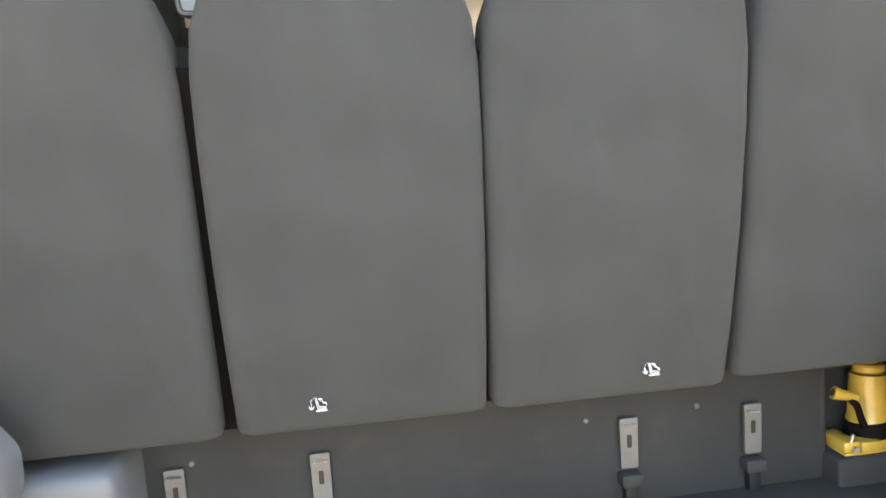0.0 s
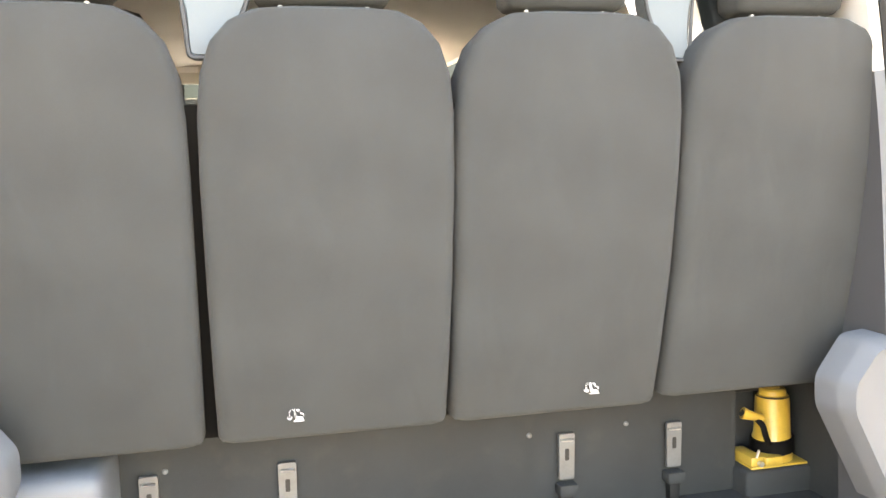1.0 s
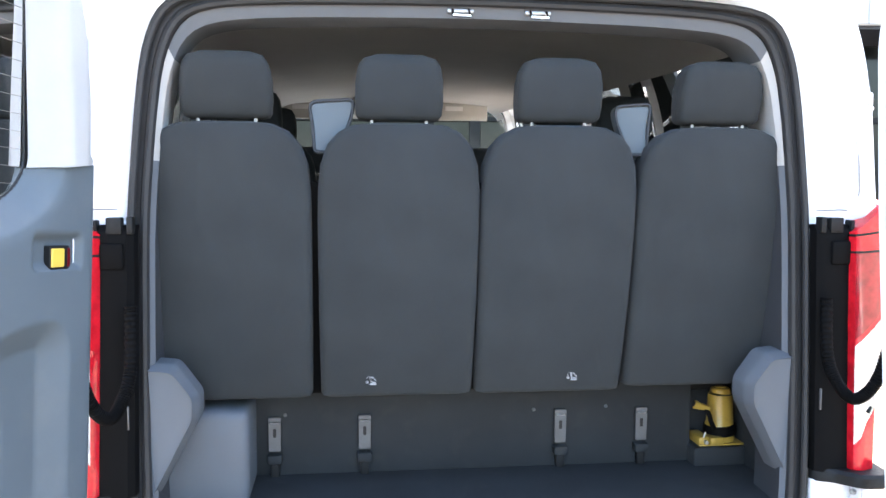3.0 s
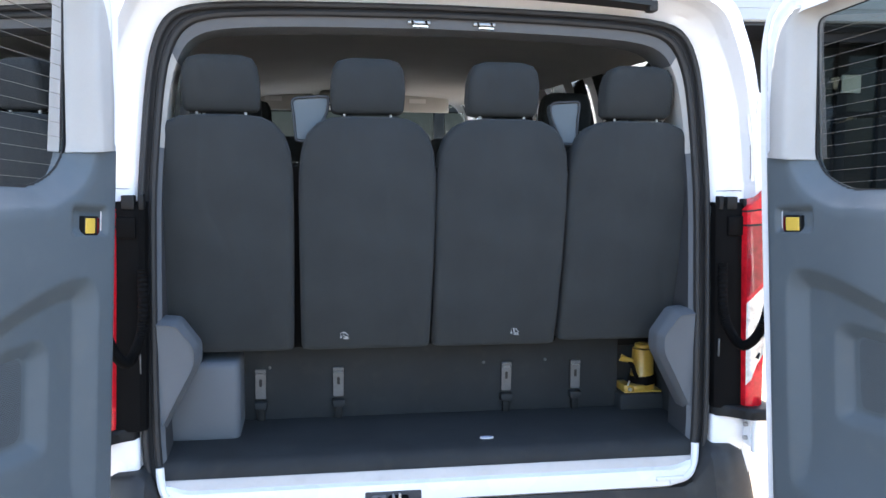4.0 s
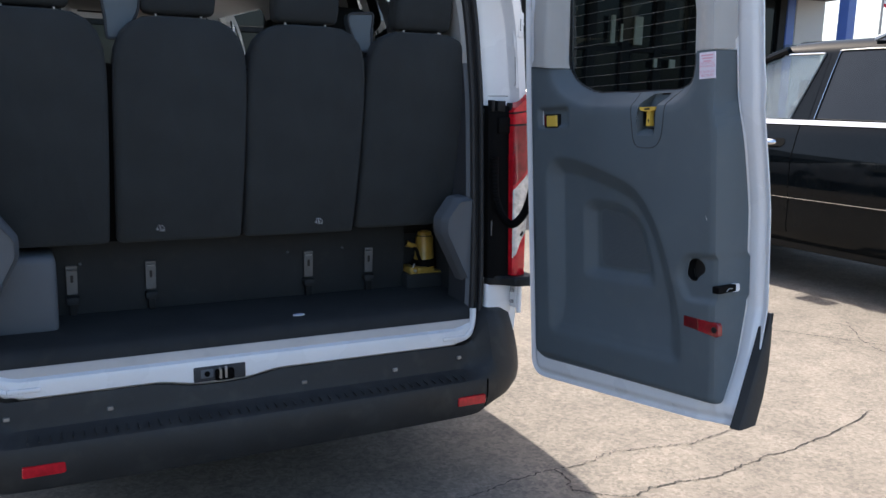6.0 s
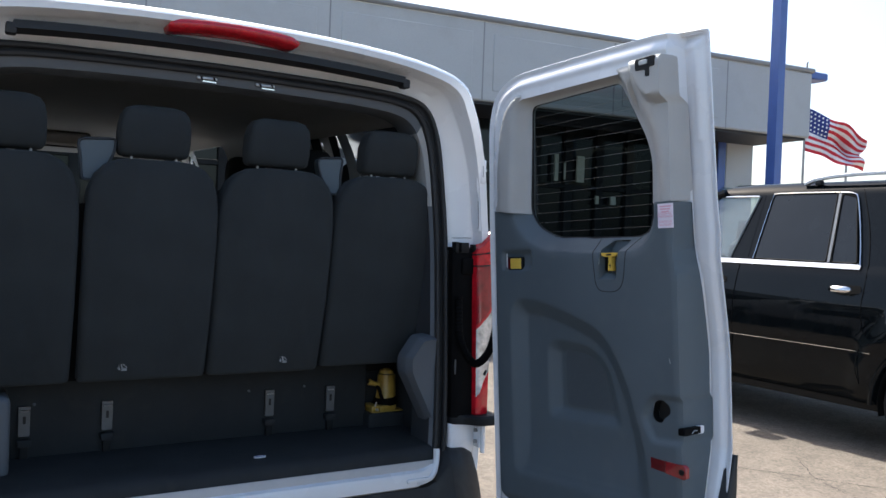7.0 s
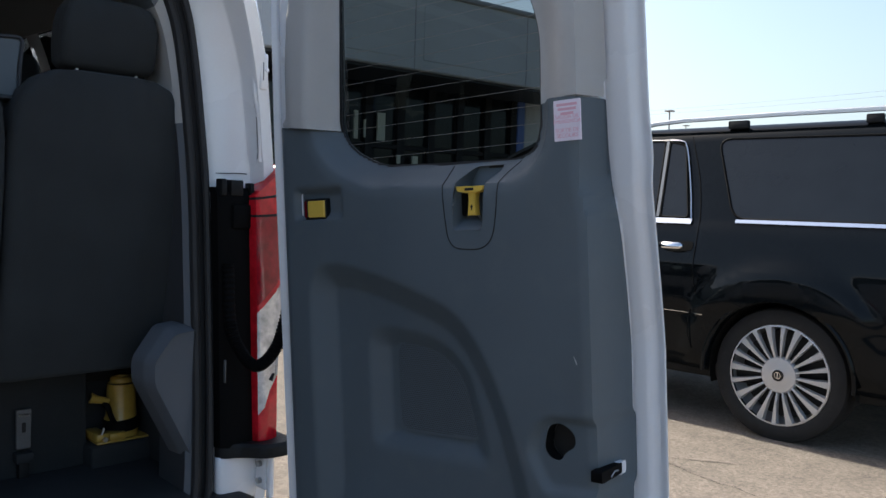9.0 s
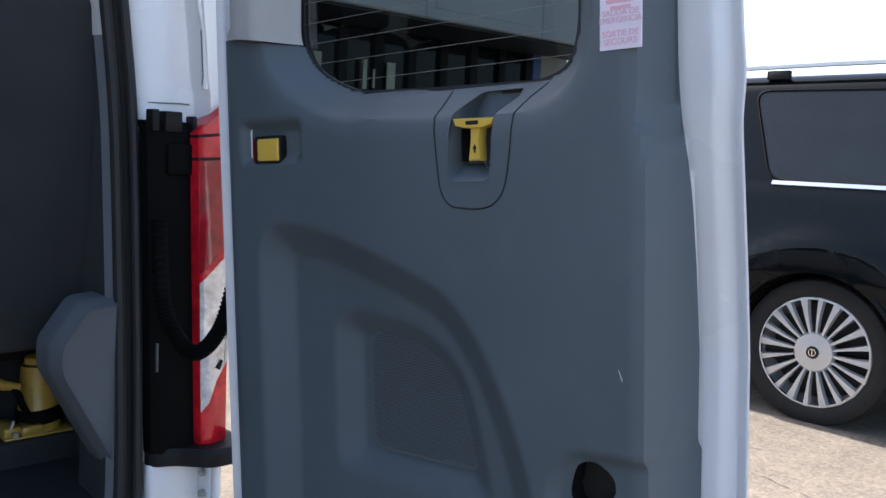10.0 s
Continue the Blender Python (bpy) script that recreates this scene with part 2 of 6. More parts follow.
def finish(name, bm, material, smooth=True):
    me = bpy.data.meshes.new(name)
    bmesh.ops.delete(bm, geom=[v for v in bm.verts if not v.link_faces], context="VERTS")
    bmesh.ops.recalc_face_normals(bm, faces=bm.faces[:])
    bm.to_mesh(me)
    bm.free()
    for m in (material if isinstance(material, (list, tuple)) else [material]):
        me.materials.append(m)
    if smooth:
        me.polygons.foreach_set("use_smooth", [True] * len(me.polygons))
        me.set_sharp_from_angle(angle=radians(38))
    return me


def world_of(ob):
    own = ob.matrix_parent_inverse @ ob.matrix_basis if ob.parent else ob.matrix_basis
    return world_of(ob.parent) @ own if ob.parent else own.copy()


def part(name, bm, material, parent, label="", smooth=True):
    """One mesh under a thing or a part; bm holds world places."""
    ob = new(name, finish(name, bm, material, smooth))
    if parent:
        ob.parent = parent
        ob.matrix_parent_inverse = world_of(parent).inverted()
    if label:
        ob["label"] = label
    return ob


def box(x0, x1, y0, y1, z0, z1, bevel=0.004, seg=2, bm=None, m=None):
    bm = bm or bmesh.new()
    r = bmesh.ops.create_cube(bm, size=1.0)
    M = Matrix.Translation(((x0 + x1) / 2, (y0 + y1) / 2, (z0 + z1) / 2)) @ Matrix.Diagonal((x1 - x0, y1 - y0, z1 - z0, 1))
    bmesh.ops.transform(bm, matrix=M, verts=r["verts"])
    vs = r["verts"]
    if bevel > 0:
        es = list({e for v in vs for e in v.link_edges})
        out = bmesh.ops.bevel(bm, geom=es, offset=bevel, segments=seg, affect="EDGES", profile=0.5)
        vs = list({v for f in out["faces"] for v in f.verts} | {v for v in vs if v.is_valid})
    if m is not None:
        bmesh.ops.transform(bm, matrix=m, verts=[v for v in vs if v.is_valid])
    return bm


def loft(rings, closed=True, cap0=False, cap1=False, bm=None, skip=None):
    """Skins rings of equally many points. skip(i, j): leave that face out."""
    bm = bm or bmesh.new()
    vs = [[bm.verts.new(p) for p in r] for r in rings]
    n = len(rings[0])
    for i in range(len(rings) - 1):
        for j in range(n if closed else n - 1):
            if skip and skip(i, j):
                continue
            k = (j + 1) % n
            bm.faces.new((vs[i][j], vs[i][k], vs[i + 1][k], vs[i + 1][j]))
    if cap0:
        bm.faces.new(vs[0])
    if cap1:
        bm.faces.new(vs[-1])
    return bm


def tube(points, radius, sides=10, bm=None, caps=True):
    """A round bar along points; radius may be a list."""
    pts = [Vector(p) for p in points]
    rs = radius if isinstance(radius, (list, tuple)) else [radius] * len(pts)
    rings, side = [], None
    for i, p in enumerate(pts):
        d = (pts[min(i + 1, len(pts) - 1)] - pts[max(i - 1, 0)]).normalized()
        if side is None:
            side = d.orthogonal().normalized()
        side = (side - d * side.dot(d)).normalized()
        up = d.cross(side)
        rings.append([p + rs[i] * (math.cos(a) * side + math.sin(a) * up) for a in [2 * math.pi * k / sides for k in range(sides)]])
    return loft(rings, True, caps, caps, bm)


def smooth_line(points, n):
    """n points on a smooth curve through the given ones."""
    p = [Vector(q) for q in points]
    out = []
    for k in range(n):
        s = k / (n - 1) * (len(p) - 1)
        i = min(int(s), len(p) - 2)
        f = s - i
        a, b, c, d = p[max(i - 1, 0)], p[i], p[i + 1], p[min(i + 2, len(p) - 1)]
        out.append(0.5 * ((2 * b) + (c - a) * f + (2 * a - 5 * b + 4 * c - d) * f * f + (3 * b - a - 3 * c + d) * f ** 3))
    return out


def round_poly(poly, radii, seg=6):
    """A polygon in the plane with rounded corners."""
    out, n = [], len(poly)
    for i in range(n):
        a, b, c = Vector(poly[i - 1]), Vector(poly[i]), Vector(poly[(i + 1) % n])
        r = radii[i] if isinstance(radii, (list, tuple)) else radii
        d1, d2 = (a - b), (c - b)
        t = min(r, d1.length * 0.49, d2.length * 0.49)
        p, q = b + d1.normalized() * t, b + d2.normalized() * t
        for k in range(seg + 1):
            f = k / seg
            out.append(((1 - f) ** 2 * p + 2 * f * (1 - f) * b + f * f * q))
    return out


def prism(poly, place, d0, d1, bevel=0.0, bm=None):
    """A flat polygon (points of the plane) swept from depth d0 to d1; place(a, b, depth) gives the world point."""
    rings = []
    if bevel:
        c = sum((Vector(p) for p in poly), Vector((0, 0))) / len(poly)
        small = [Vector(p) + (c - Vector(p)).normalized() * bevel for p in poly]
        s = 1 if d1 > d0 else -1
        rings = [(poly, d0), (poly, d1 - s * bevel), (small, d1)]
    else:
        rings = [(poly, d0), (poly, d1)]
    return loft([[place(p[0], p[1], d) for p in r] for r, d in rings], True, True, True, bm)


def sdf(poly):
    """Signed distance to a polygon, as a function of arrays."""
    P = np.array([(p[0], p[1]) for p in poly], float)
    def f(x, y):
        d = np.full(np.shape(x), 1e9)
        inside = np.zeros(np.shape(x), bool)
        for i in range(len(P)):
            a, b = P[i - 1], P[i]
            e = b - a
            wx, wy = x - a[0], y - a[1]
            t = np.clip((wx * e[0] + wy * e[1]) / (e @ e + 1e-12), 0, 1)
            d = np.minimum(d, (wx - t * e[0]) ** 2 + (wy - t * e[1]) ** 2)
            c = ((a[1] <= y) != (b[1] <= y))
            with np.errstate(divide="ignore", invalid="ignore"):
                inside ^= c & (x < a[0] + (y - a[1]) * e[0] / (e[1] if abs(e[1]) > 1e-12 else 1e-12))
        return np.where(inside, -1, 1) * np.sqrt(d)
    return f


def sstep(x, a, b):
    t = np.clip((x - a) / (b - a), 0, 1)
    return t * t * (3 - 2 * t)


def relief(outline, holes, height, step, place):
    """A moulded sheet: outline minus holes, with a height over each point. Returns a mesh."""
    P = np.array([(p[0], p[1]) for p in outline])
    lo, hi = P.min(0) - step, P.max(0) + step
    nx, ny = [int((hi[k] - lo[k]) / step) + 2 for k in (0, 1)]
    X, Y = np.meshgrid(lo[0] + step * np.arange(nx), lo[1] + step * np.arange(ny), indexing="ij")
    fs = [sdf(outline)] + [sdf(h) for h in holes]
    def d(x, y):
        v = fs[0](x, y)
        for f in fs[1:]:
            v = np.maximum(v, -f(x, y))
        return v
    D = d(X, Y)
    q = (D[:-1, :-1] < 0).astype(int) + (D[1:, :-1] < 0) + (D[:-1, 1:] < 0) + (D[1:, 1:] < 0)
    keep = q >= 1
    for _ in range(3):
        e = 1e-4
        gx, gy = (d(X + e, Y) - d(X - e, Y)) / (2 * e), (d(X, Y + e) - d(X, Y - e)) / (2 * e)
        g = np.maximum(np.hypot(gx, gy), 0.3)
        move = np.where(D > 0, D, 0)
        X, Y = X - move * gx / g, Y - move * gy / g
        D = d(X, Y)
    H = height(X, Y)
    use = np.zeros((nx, ny), bool)
    for a, b in ((0, 0), (1, 0), (0, 1), (1, 1)):
        use[a:nx - 1 + a, b:ny - 1 + b] |= keep
    idx = np.full((nx, ny), -1)
    idx[use] = np.arange(use.sum())
    verts = [place(float(a), float(b), float(c)) for a, b, c in zip(X[use], Y[use], H[use])]
    I, J = np.nonzero(keep)
    faces = [(int(idx[i, j]), int(idx[i + 1, j]), int(idx[i + 1, j + 1]), int(idx[i, j + 1])) for i, j in zip(I, J)]
    me = bpy.data.meshes.new("relief")
    me.from_pydata(verts, [], faces)
    return me


def part_mesh(name, me, material, parent, label=""):
    bm = bmesh.new()
    bm.from_mesh(me)
    bpy.data.meshes.remove(me)
    bmesh.ops.remove_doubles(bm, verts=bm.verts[:], dist=1e-5)
    bmesh.ops.dissolve_degenerate(bm, edges=bm.edges[:], dist=1e-5)
    return part(name, bm, material, parent, label)


def lettering(name, words, size, m, material, parent):
    """Raised letters from the built-in font; m places the text's own plane."""
    cu = bpy.data.curves.new(name, "FONT")
    cu.body, cu.size, cu.align_x, cu.align_y, cu.extrude = words, size, "CENTER", "CENTER", 0.0002
    tmp = bpy.data.objects.new(name, cu)
    scene.collection.objects.link(tmp)
    me = bpy.data.meshes.new_from_object(tmp.evaluated_get(bpy.context.evaluated_depsgraph_get()))
    bpy.data.objects.remove(tmp)
    bm = bmesh.new()
    bm.from_mesh(me)
    bmesh.ops.transform(bm, matrix=m, verts=bm.verts[:])
    return part(name, bm, material, parent, smooth=False)


# ---- ground ----
def build_ground():
    bm = bmesh.new()
    r = [0, 1.5, 3, 5, 8, 13, 25, 60, 200, 900, 4000]
    rings = [[(2 + q * math.cos(a), 2 + q * math.sin(a), 0) for a in [2 * math.pi * k / 48 for k in range(48)]] for q in r[1:]]
    loft(rings, True, True, False, bm)
    ob = part("ground", bm, ASPHALT, None, smooth=False)
    tagged(ob, "sun-bleached cracked asphalt of a car lot", "ground", kind="structure")
    return ob


ground = build_ground()


def crack(points, width, seed):
    """A jagged narrow crack with crumbled edges, filled with dirt."""
    rnd = random.Random(seed)
    line = smooth_line([(*p, 0) for p in points], 20 * len(points))
    bm, left, right, off = bmesh.new(), [], [], 0.0
    for i, p in enumerate(line):
        d = (line[min(i + 1, len(line) - 1)] - line[max(i - 1, 0)]).normalized()
        n = Vector((-d.y, d.x, 0))
        off = 0.72 * off + rnd.uniform(-0.008, 0.008)
        p = p + n * off
        w = width * rnd.uniform(0.12, 1.15) * (1 if 2 < i < len(line) - 3 else 0.4)
        left.append(bm.verts.new(p + n * w + Vector((0, 0, 0.0025))))
        right.append(bm.verts.new(p - n * w + Vector((0, 0, 0.0025))))
    for i in range(len(line) - 1):
        bm.faces.new((left[i], left[i + 1], right[i + 1], right[i]))
    return part("crack", bm, CRACK, ground, "dark dirt-filled crack", smooth=False)


crack([(0.3, -0.25), (0.629, -0.181), (0.883, -0.135), (1.118, -0.095), (1.264, -0.109), (1.377, -0.082), (1.497, -0.068), (1.724, -0.122), (1.944, -0.127), (2.3, -0.05)], 0.0032, 1)
crack([(1.118, -0.095), (1.12, -0.18), (1.088, -0.271), (1.158, -0.344), (1.253, -0.413), (1.437, -0.389), (1.697, -0.411), (1.918, -0.376), (2.318, -0.339), (2.9, -0.2)], 0.0045, 3)
crack([(1.088, -0.271), (1.14, -0.40), (1.13, -0.55)], 0.003, 4)
crack([(2.5, 2.2), (3.0, 1.5), (3.6, 1.1), (4.2, 0.2)], 0.004, 5)
crack([(3.2, -0.9), (3.7, -0.2), (3.9, 0.5), (4.3, 1.0)], 0.003, 6)
crack([(-1.1, 0.4), (-1.5, 0.1), (-1.9, 0.3)], 0.004, 7)


# ---- the van: shell ----
van = thing("passenger_van", (0, 0, 0), "white passenger van with both rear doors wide open, parked on asphalt", "van")


def lean(z):
    return (z - 0.62) * 0.066


def rise(y):
    return 0.02 * max(0.0, y - 0.4)


N_HALF = 44
SHELL = [(0.0, 0.44), (0.6, 0.44), (0.95, 0.45), (0.99, 0.52), (1.005, 0.70), (1.015, 0.9), (1.018, 1.08), (1.016, 1.25), (1.006, 1.5), (0.986, 1.70),
         (0.950, 1.84), (0.91, 1.94), (0.87, 2.01), (0.79, 2.05), (0.6, 2.085), (0.3, 2.105), (0.0, 2.11)]


def half_curve(ctrl):
    return [(p.x, p.y) for p in smooth_line([(a, b, 0) for a, b in ctrl], N_HALF)]


def full(curve, y_of, dx=0.0, dz=0.0, up=0.0):
    """A closed ring from a half curve: right side bottom to top, then left side top to bottom."""
    right = [(max(x - dx * min(1, x / 0.3), 0), z - (dz if z > 1.5 else 0) + up) for x, z in curve]
    pts = right + [(-x, z) for x, z in right[-2:0:-1]]
    return [(x, y_of(z), z) for x, z in pts]


shell_curve = half_curve(SHELL)
OPEN = [(0.0, 0.575), (0.4, 0.575), (0.70, 0.577), (0.765, 0.60), (0.79, 0.66), (0.797, 0.8), (0.80, 1.0), (0.80, 1.2), (0.798, 1.4), (0.788, 1.56),
        (0.775, 1.70), (0.757, 1.80), (0.72, 1.875), (0.65, 1.91), (0.5, 1.925), (0.25, 1.932), (0.0, 1.935)]


def open_curve(a, t, b=0.0):
    out = []
    for x, z in OPEN:
        f = sstep(np.float64(z), 1.5, 1.93)
        out.append((x + a * min(1, x / 0.6), z + t * float(f) - (b if z < 0.62 else 0)))
    return half_curve(out)


STATIONS = [(0.0, 0.018, 0.034), (0.012, 0.010, 0.022), (0.035, 0.005, 0.012), (0.09, 0.004, 0.004), (0.25, 0.0, 0.0), (0.42, 0, 0), (1.38, 0, 0), (1.5, 0, 0), (2.5, 0, 0),
            (2.85, 0, 0), (4.02, 0, 0), (4.1, 0, 0), (4.3, 0.0, 0.0)]
SLIDE_LO, SLIDE_HI = 0.60, 1.96                   # the doorway of the open sliding door
BANDS = [(5, 6), (7, 8), (9, 10), (11, 12)]       # the stations between which the side windows lie
WIN_LO, WIN_HI = 1.28, 1.90


def window_cell(i, j, curve):
    n = len(curve)
    total = 2 * n - 2
    def z_of(k):
        k %= total
        return curve[k][1] if k < n else curve[total - k][1]
    za, zb = z_of(j), z_of(j + 1)
    if i == 9 and j < n - 1 and min(za, zb) > SLIDE_LO and max(za, zb) < SLIDE_HI:
        return True
    return any(i == a for a, _ in BANDS) and min(za, zb) > WIN_LO and max(za, zb) < WIN_HI


def build_shell():
    rings = []
    for y, dx, dz in STATIONS:
        rings.append(full(shell_curve, lambda z, y=y: y - (0.03 * float(sstep(np.float64(z), 1.6, 2.0)) if y < 0.2 else 0.0), dx, dz, rise(y)))
    bm = loft(rings, skip=lambda i, j: window_cell(i, j, shell_curve))
    # the nose: windscreen frame and bonnet
    last = rings[-1]
    low = [(x * 0.97, y + (0.75 if z < 1.25 else max(0.0, 0.75 - (z - 1.25) * 0.95)), z - (0.0 if z < 1.9 else 0.05)) for x, y, z in last]
    nose = [(x * 0.86, 5.75, 0.5 + (min(z, 1.22) - 0.44) * 0.72) for x, y, z in last]
    bm2 = loft([last, low], skip=lambda i, j: low[j][2] > 1.36 and abs(low[j][0]) < 0.80, bm=bm)
    loft([low, nose], cap1=True, bm=bm2, skip=lambda i, j: max(low[j][2], low[(j + 1) % len(low)][2]) > 1.36)
    bmesh.ops.remove_doubles(bm, verts=bm.verts[:], dist=1e-4)
    part("body", bm, WHITE, van, "white painted steel body")
    # windscreen
    ring = [p for p in low if p[2] > 1.30]
    bm = bmesh.new()
    bm.faces.new([bm.verts.new((x * 0.98, y - 0.01, z)) for x, y, z in ring])
    bmesh.ops.triangulate(bm, faces=bm.faces[:])
    ws = part("windscreen", bm, GLASS, van, smooth=False)
    ws.visible_shadow = False
    for s in (-1, 1):
        for k, (a, b) in enumerate(BANDS):
            if s > 0 and k == 2:
                continue
            y0, y1 = STATIONS[a][0], STATIONS[b][0]
            bm = bmesh.new()
            prof = [(x, z) for x, z in shell_curve if 1.24 < z < 1.93]
            loft([[(s * (x - 0.012), y, z + rise(y)) for x, z in prof] for y in (y0, (y0 + y1) / 2, y1)], False, bm=bm)
            g = part("side_window", bm, GLASS_DARK if k < 3 else GLASS, van, "dark tinted side glass" if k < 3 else "")
            g.visible_shadow = False


build_shell()


def build_sliding_door():
    """The unseen side door, slid back along the outside of the body; set out wide to shape the ground shadow."""
    y0, y1 = 1.40, 2.66
    prof = [(x + 0.205, z) for x, z in shell_curve if 0.50 < z < 1.97 and x > 0.85]
    lo, hi = [p for p in prof if p[1] < 1.30], [p for p in prof if p[1] > 1.88]
    def skin(pts, a, b, d):
        return [[(x - d, y, z + rise(y)) for x, z in pts] for y in (a, b)]
    bm = bmesh.new()
    for pts, a, b in ((lo, y0, y1), (hi, y0, y1), ([p for p in prof if 1.24 < p[1] < 1.93], y0, y0 + 0.12), ([p for p in prof if 1.24 < p[1] < 1.93], y1 - 0.12, y1)):
        near, far = skin(pts, a, b, 0.0), skin(pts, a, b, 0.12)
        loft([near[0] + far[0][::-1], near[1] + far[1][::-1]], True, True, True, bm)
    door = part("sliding_door", bm, WHITE, van, "unseen white sliding side door, set out to widen the ground shadow")
    part("side_window", loft(skin([p for p in prof if 1.24 < p[1] < 1.93], y0 + 0.1, y1 - 0.1, 0.02), False), GLASS_DARK, door, "dark tinted side glass")
    for z in (0.62, 1.16):
        part("roller_arm", box(0.98, 1.14, y1 - 0.05, y1 + 0.03, z, z + 0.04, 0.006), BLACK, door)
    part("outer_handle", box(1.212, 1.24, y1 - 0.22, y1 - 0.04, 1.08, 1.115, 0.008), BLACK, door)


build_sliding_door()


def build_jamb():
    rim = lambda z: -0.03 * float(sstep(np.float64(z), 1.6, 2.0))
    outer = full(shell_curve, lambda z: rim(z), 0.018, 0.034)
    # flat bright rim, a fold, then a flat band set back
    steps = [full(shell_curve, (lambda z, f=f, d=d: (1 - 0.6 * f) * rim(z) + 0.5 * f * lean(z) + d), dx, dz)
             for dx, dz, f, d in ((0.021, 0.036, 0, 0.001), (0.044, 0.050, 0, 0.003), (0.047, 0.052, 0.1, 0.006), (0.053, 0.057, 0.9, 0.018), (0.057, 0.060, 1, 0.020))]
    chan = full(open_curve(0.072, 0.062, 0.03), lambda z: lean(z) + 0.004)
    inner = full(open_curve(0.046, 0.034, 0.015), lambda z: lean(z) + 0.02)
    part("rear_jamb", loft([outer] + steps + [chan, inner]), WHITE, van, "white rear door frame")
    band = full(open_curve(0.05, 0.038, 0.015), lambda z: lean(z) + 0.016)
    b2 = full(open_curve(0.02, 0.014, 0.008), lambda z: lean(z) + 0.008)
    b3 = full(open_curve(0.0, 0.0), lambda z: lean(z) + 0.03)
    def no_sill(ring):
        return lambda i, j: max(ring[j][2], ring[(j + 1) % len(ring)][2]) < 0.61
    part("rubber_seal", loft([band, b2, b3], skip=no_sill(b3)), RUBBER, van, "black rubber door seal")
    for a, t, r, dy in ((0.036, 0.026, 0.009, -0.001), (0.008, 0.006, 0.011, 0.012)):
        ring = full(open_curve(a, t), lambda z: lean(z) + dy)
        pts = [p for p in ring if p[2] > 0.605]
        right = [p for p in pts if p[0] >= 0]
        left = [p for p in pts if p[0] < 0]
        part("seal_bead", tube(right + left, r, 8), RUBBER, van)
    # inner trim: light above the belt, dark below
    t0 = full(open_curve(-0.002, -0.002), lambda z: lean(z) + 0.018)
    t1 = full(open_curve(-0.012, -0.03), lambda z: lean(z) + 0.032)
    t2 = full(open_curve(-0.008, -0.03), lambda z: lean(z) + 0.17)
    def above(i, j):
        return t0[j][2] < 1.505 or t0[(j + 1) % len(t0)][2] < 1.505 or t0[j][2] > 1.815
    def below(i, j):
        za, zb = t0[j][2], t0[(j + 1) % len(t0)][2]
        return not (min(za, zb) < 1.505) or max(za, zb) < 0.6
    def header(i, j):
        return not t0[j][2] > 1.815
    for s in (1, -1):
        off = lambda j: s * (t0[j][0] + t0[(j + 1) % len(t0)][0]) < 0
        part("upper_pillar_trim", loft([t0, t1, t2], skip=lambda i, j: off(j) or above(i, j)), LIGHT, van, "light grey pillar trim")
        part("lower_pillar_trim", loft([t1, t2], skip=lambda i, j: off(j) or below(i, j)), DARKTRIM, van, "dark grey pillar trim")
        part("pillar_trim_edge", loft([t0, t1], skip=lambda i, j: off(j) or below(i, j)), ARCH, van, "pale grey edge of the pillar trim")
    # darker grey than the pillar trim: shade under the roof put into the colour
    part("header_trim", loft([t0, t1, t2], skip=header), ARCH, van, "header trim over the opening, greyed for its shade")


build_jamb()


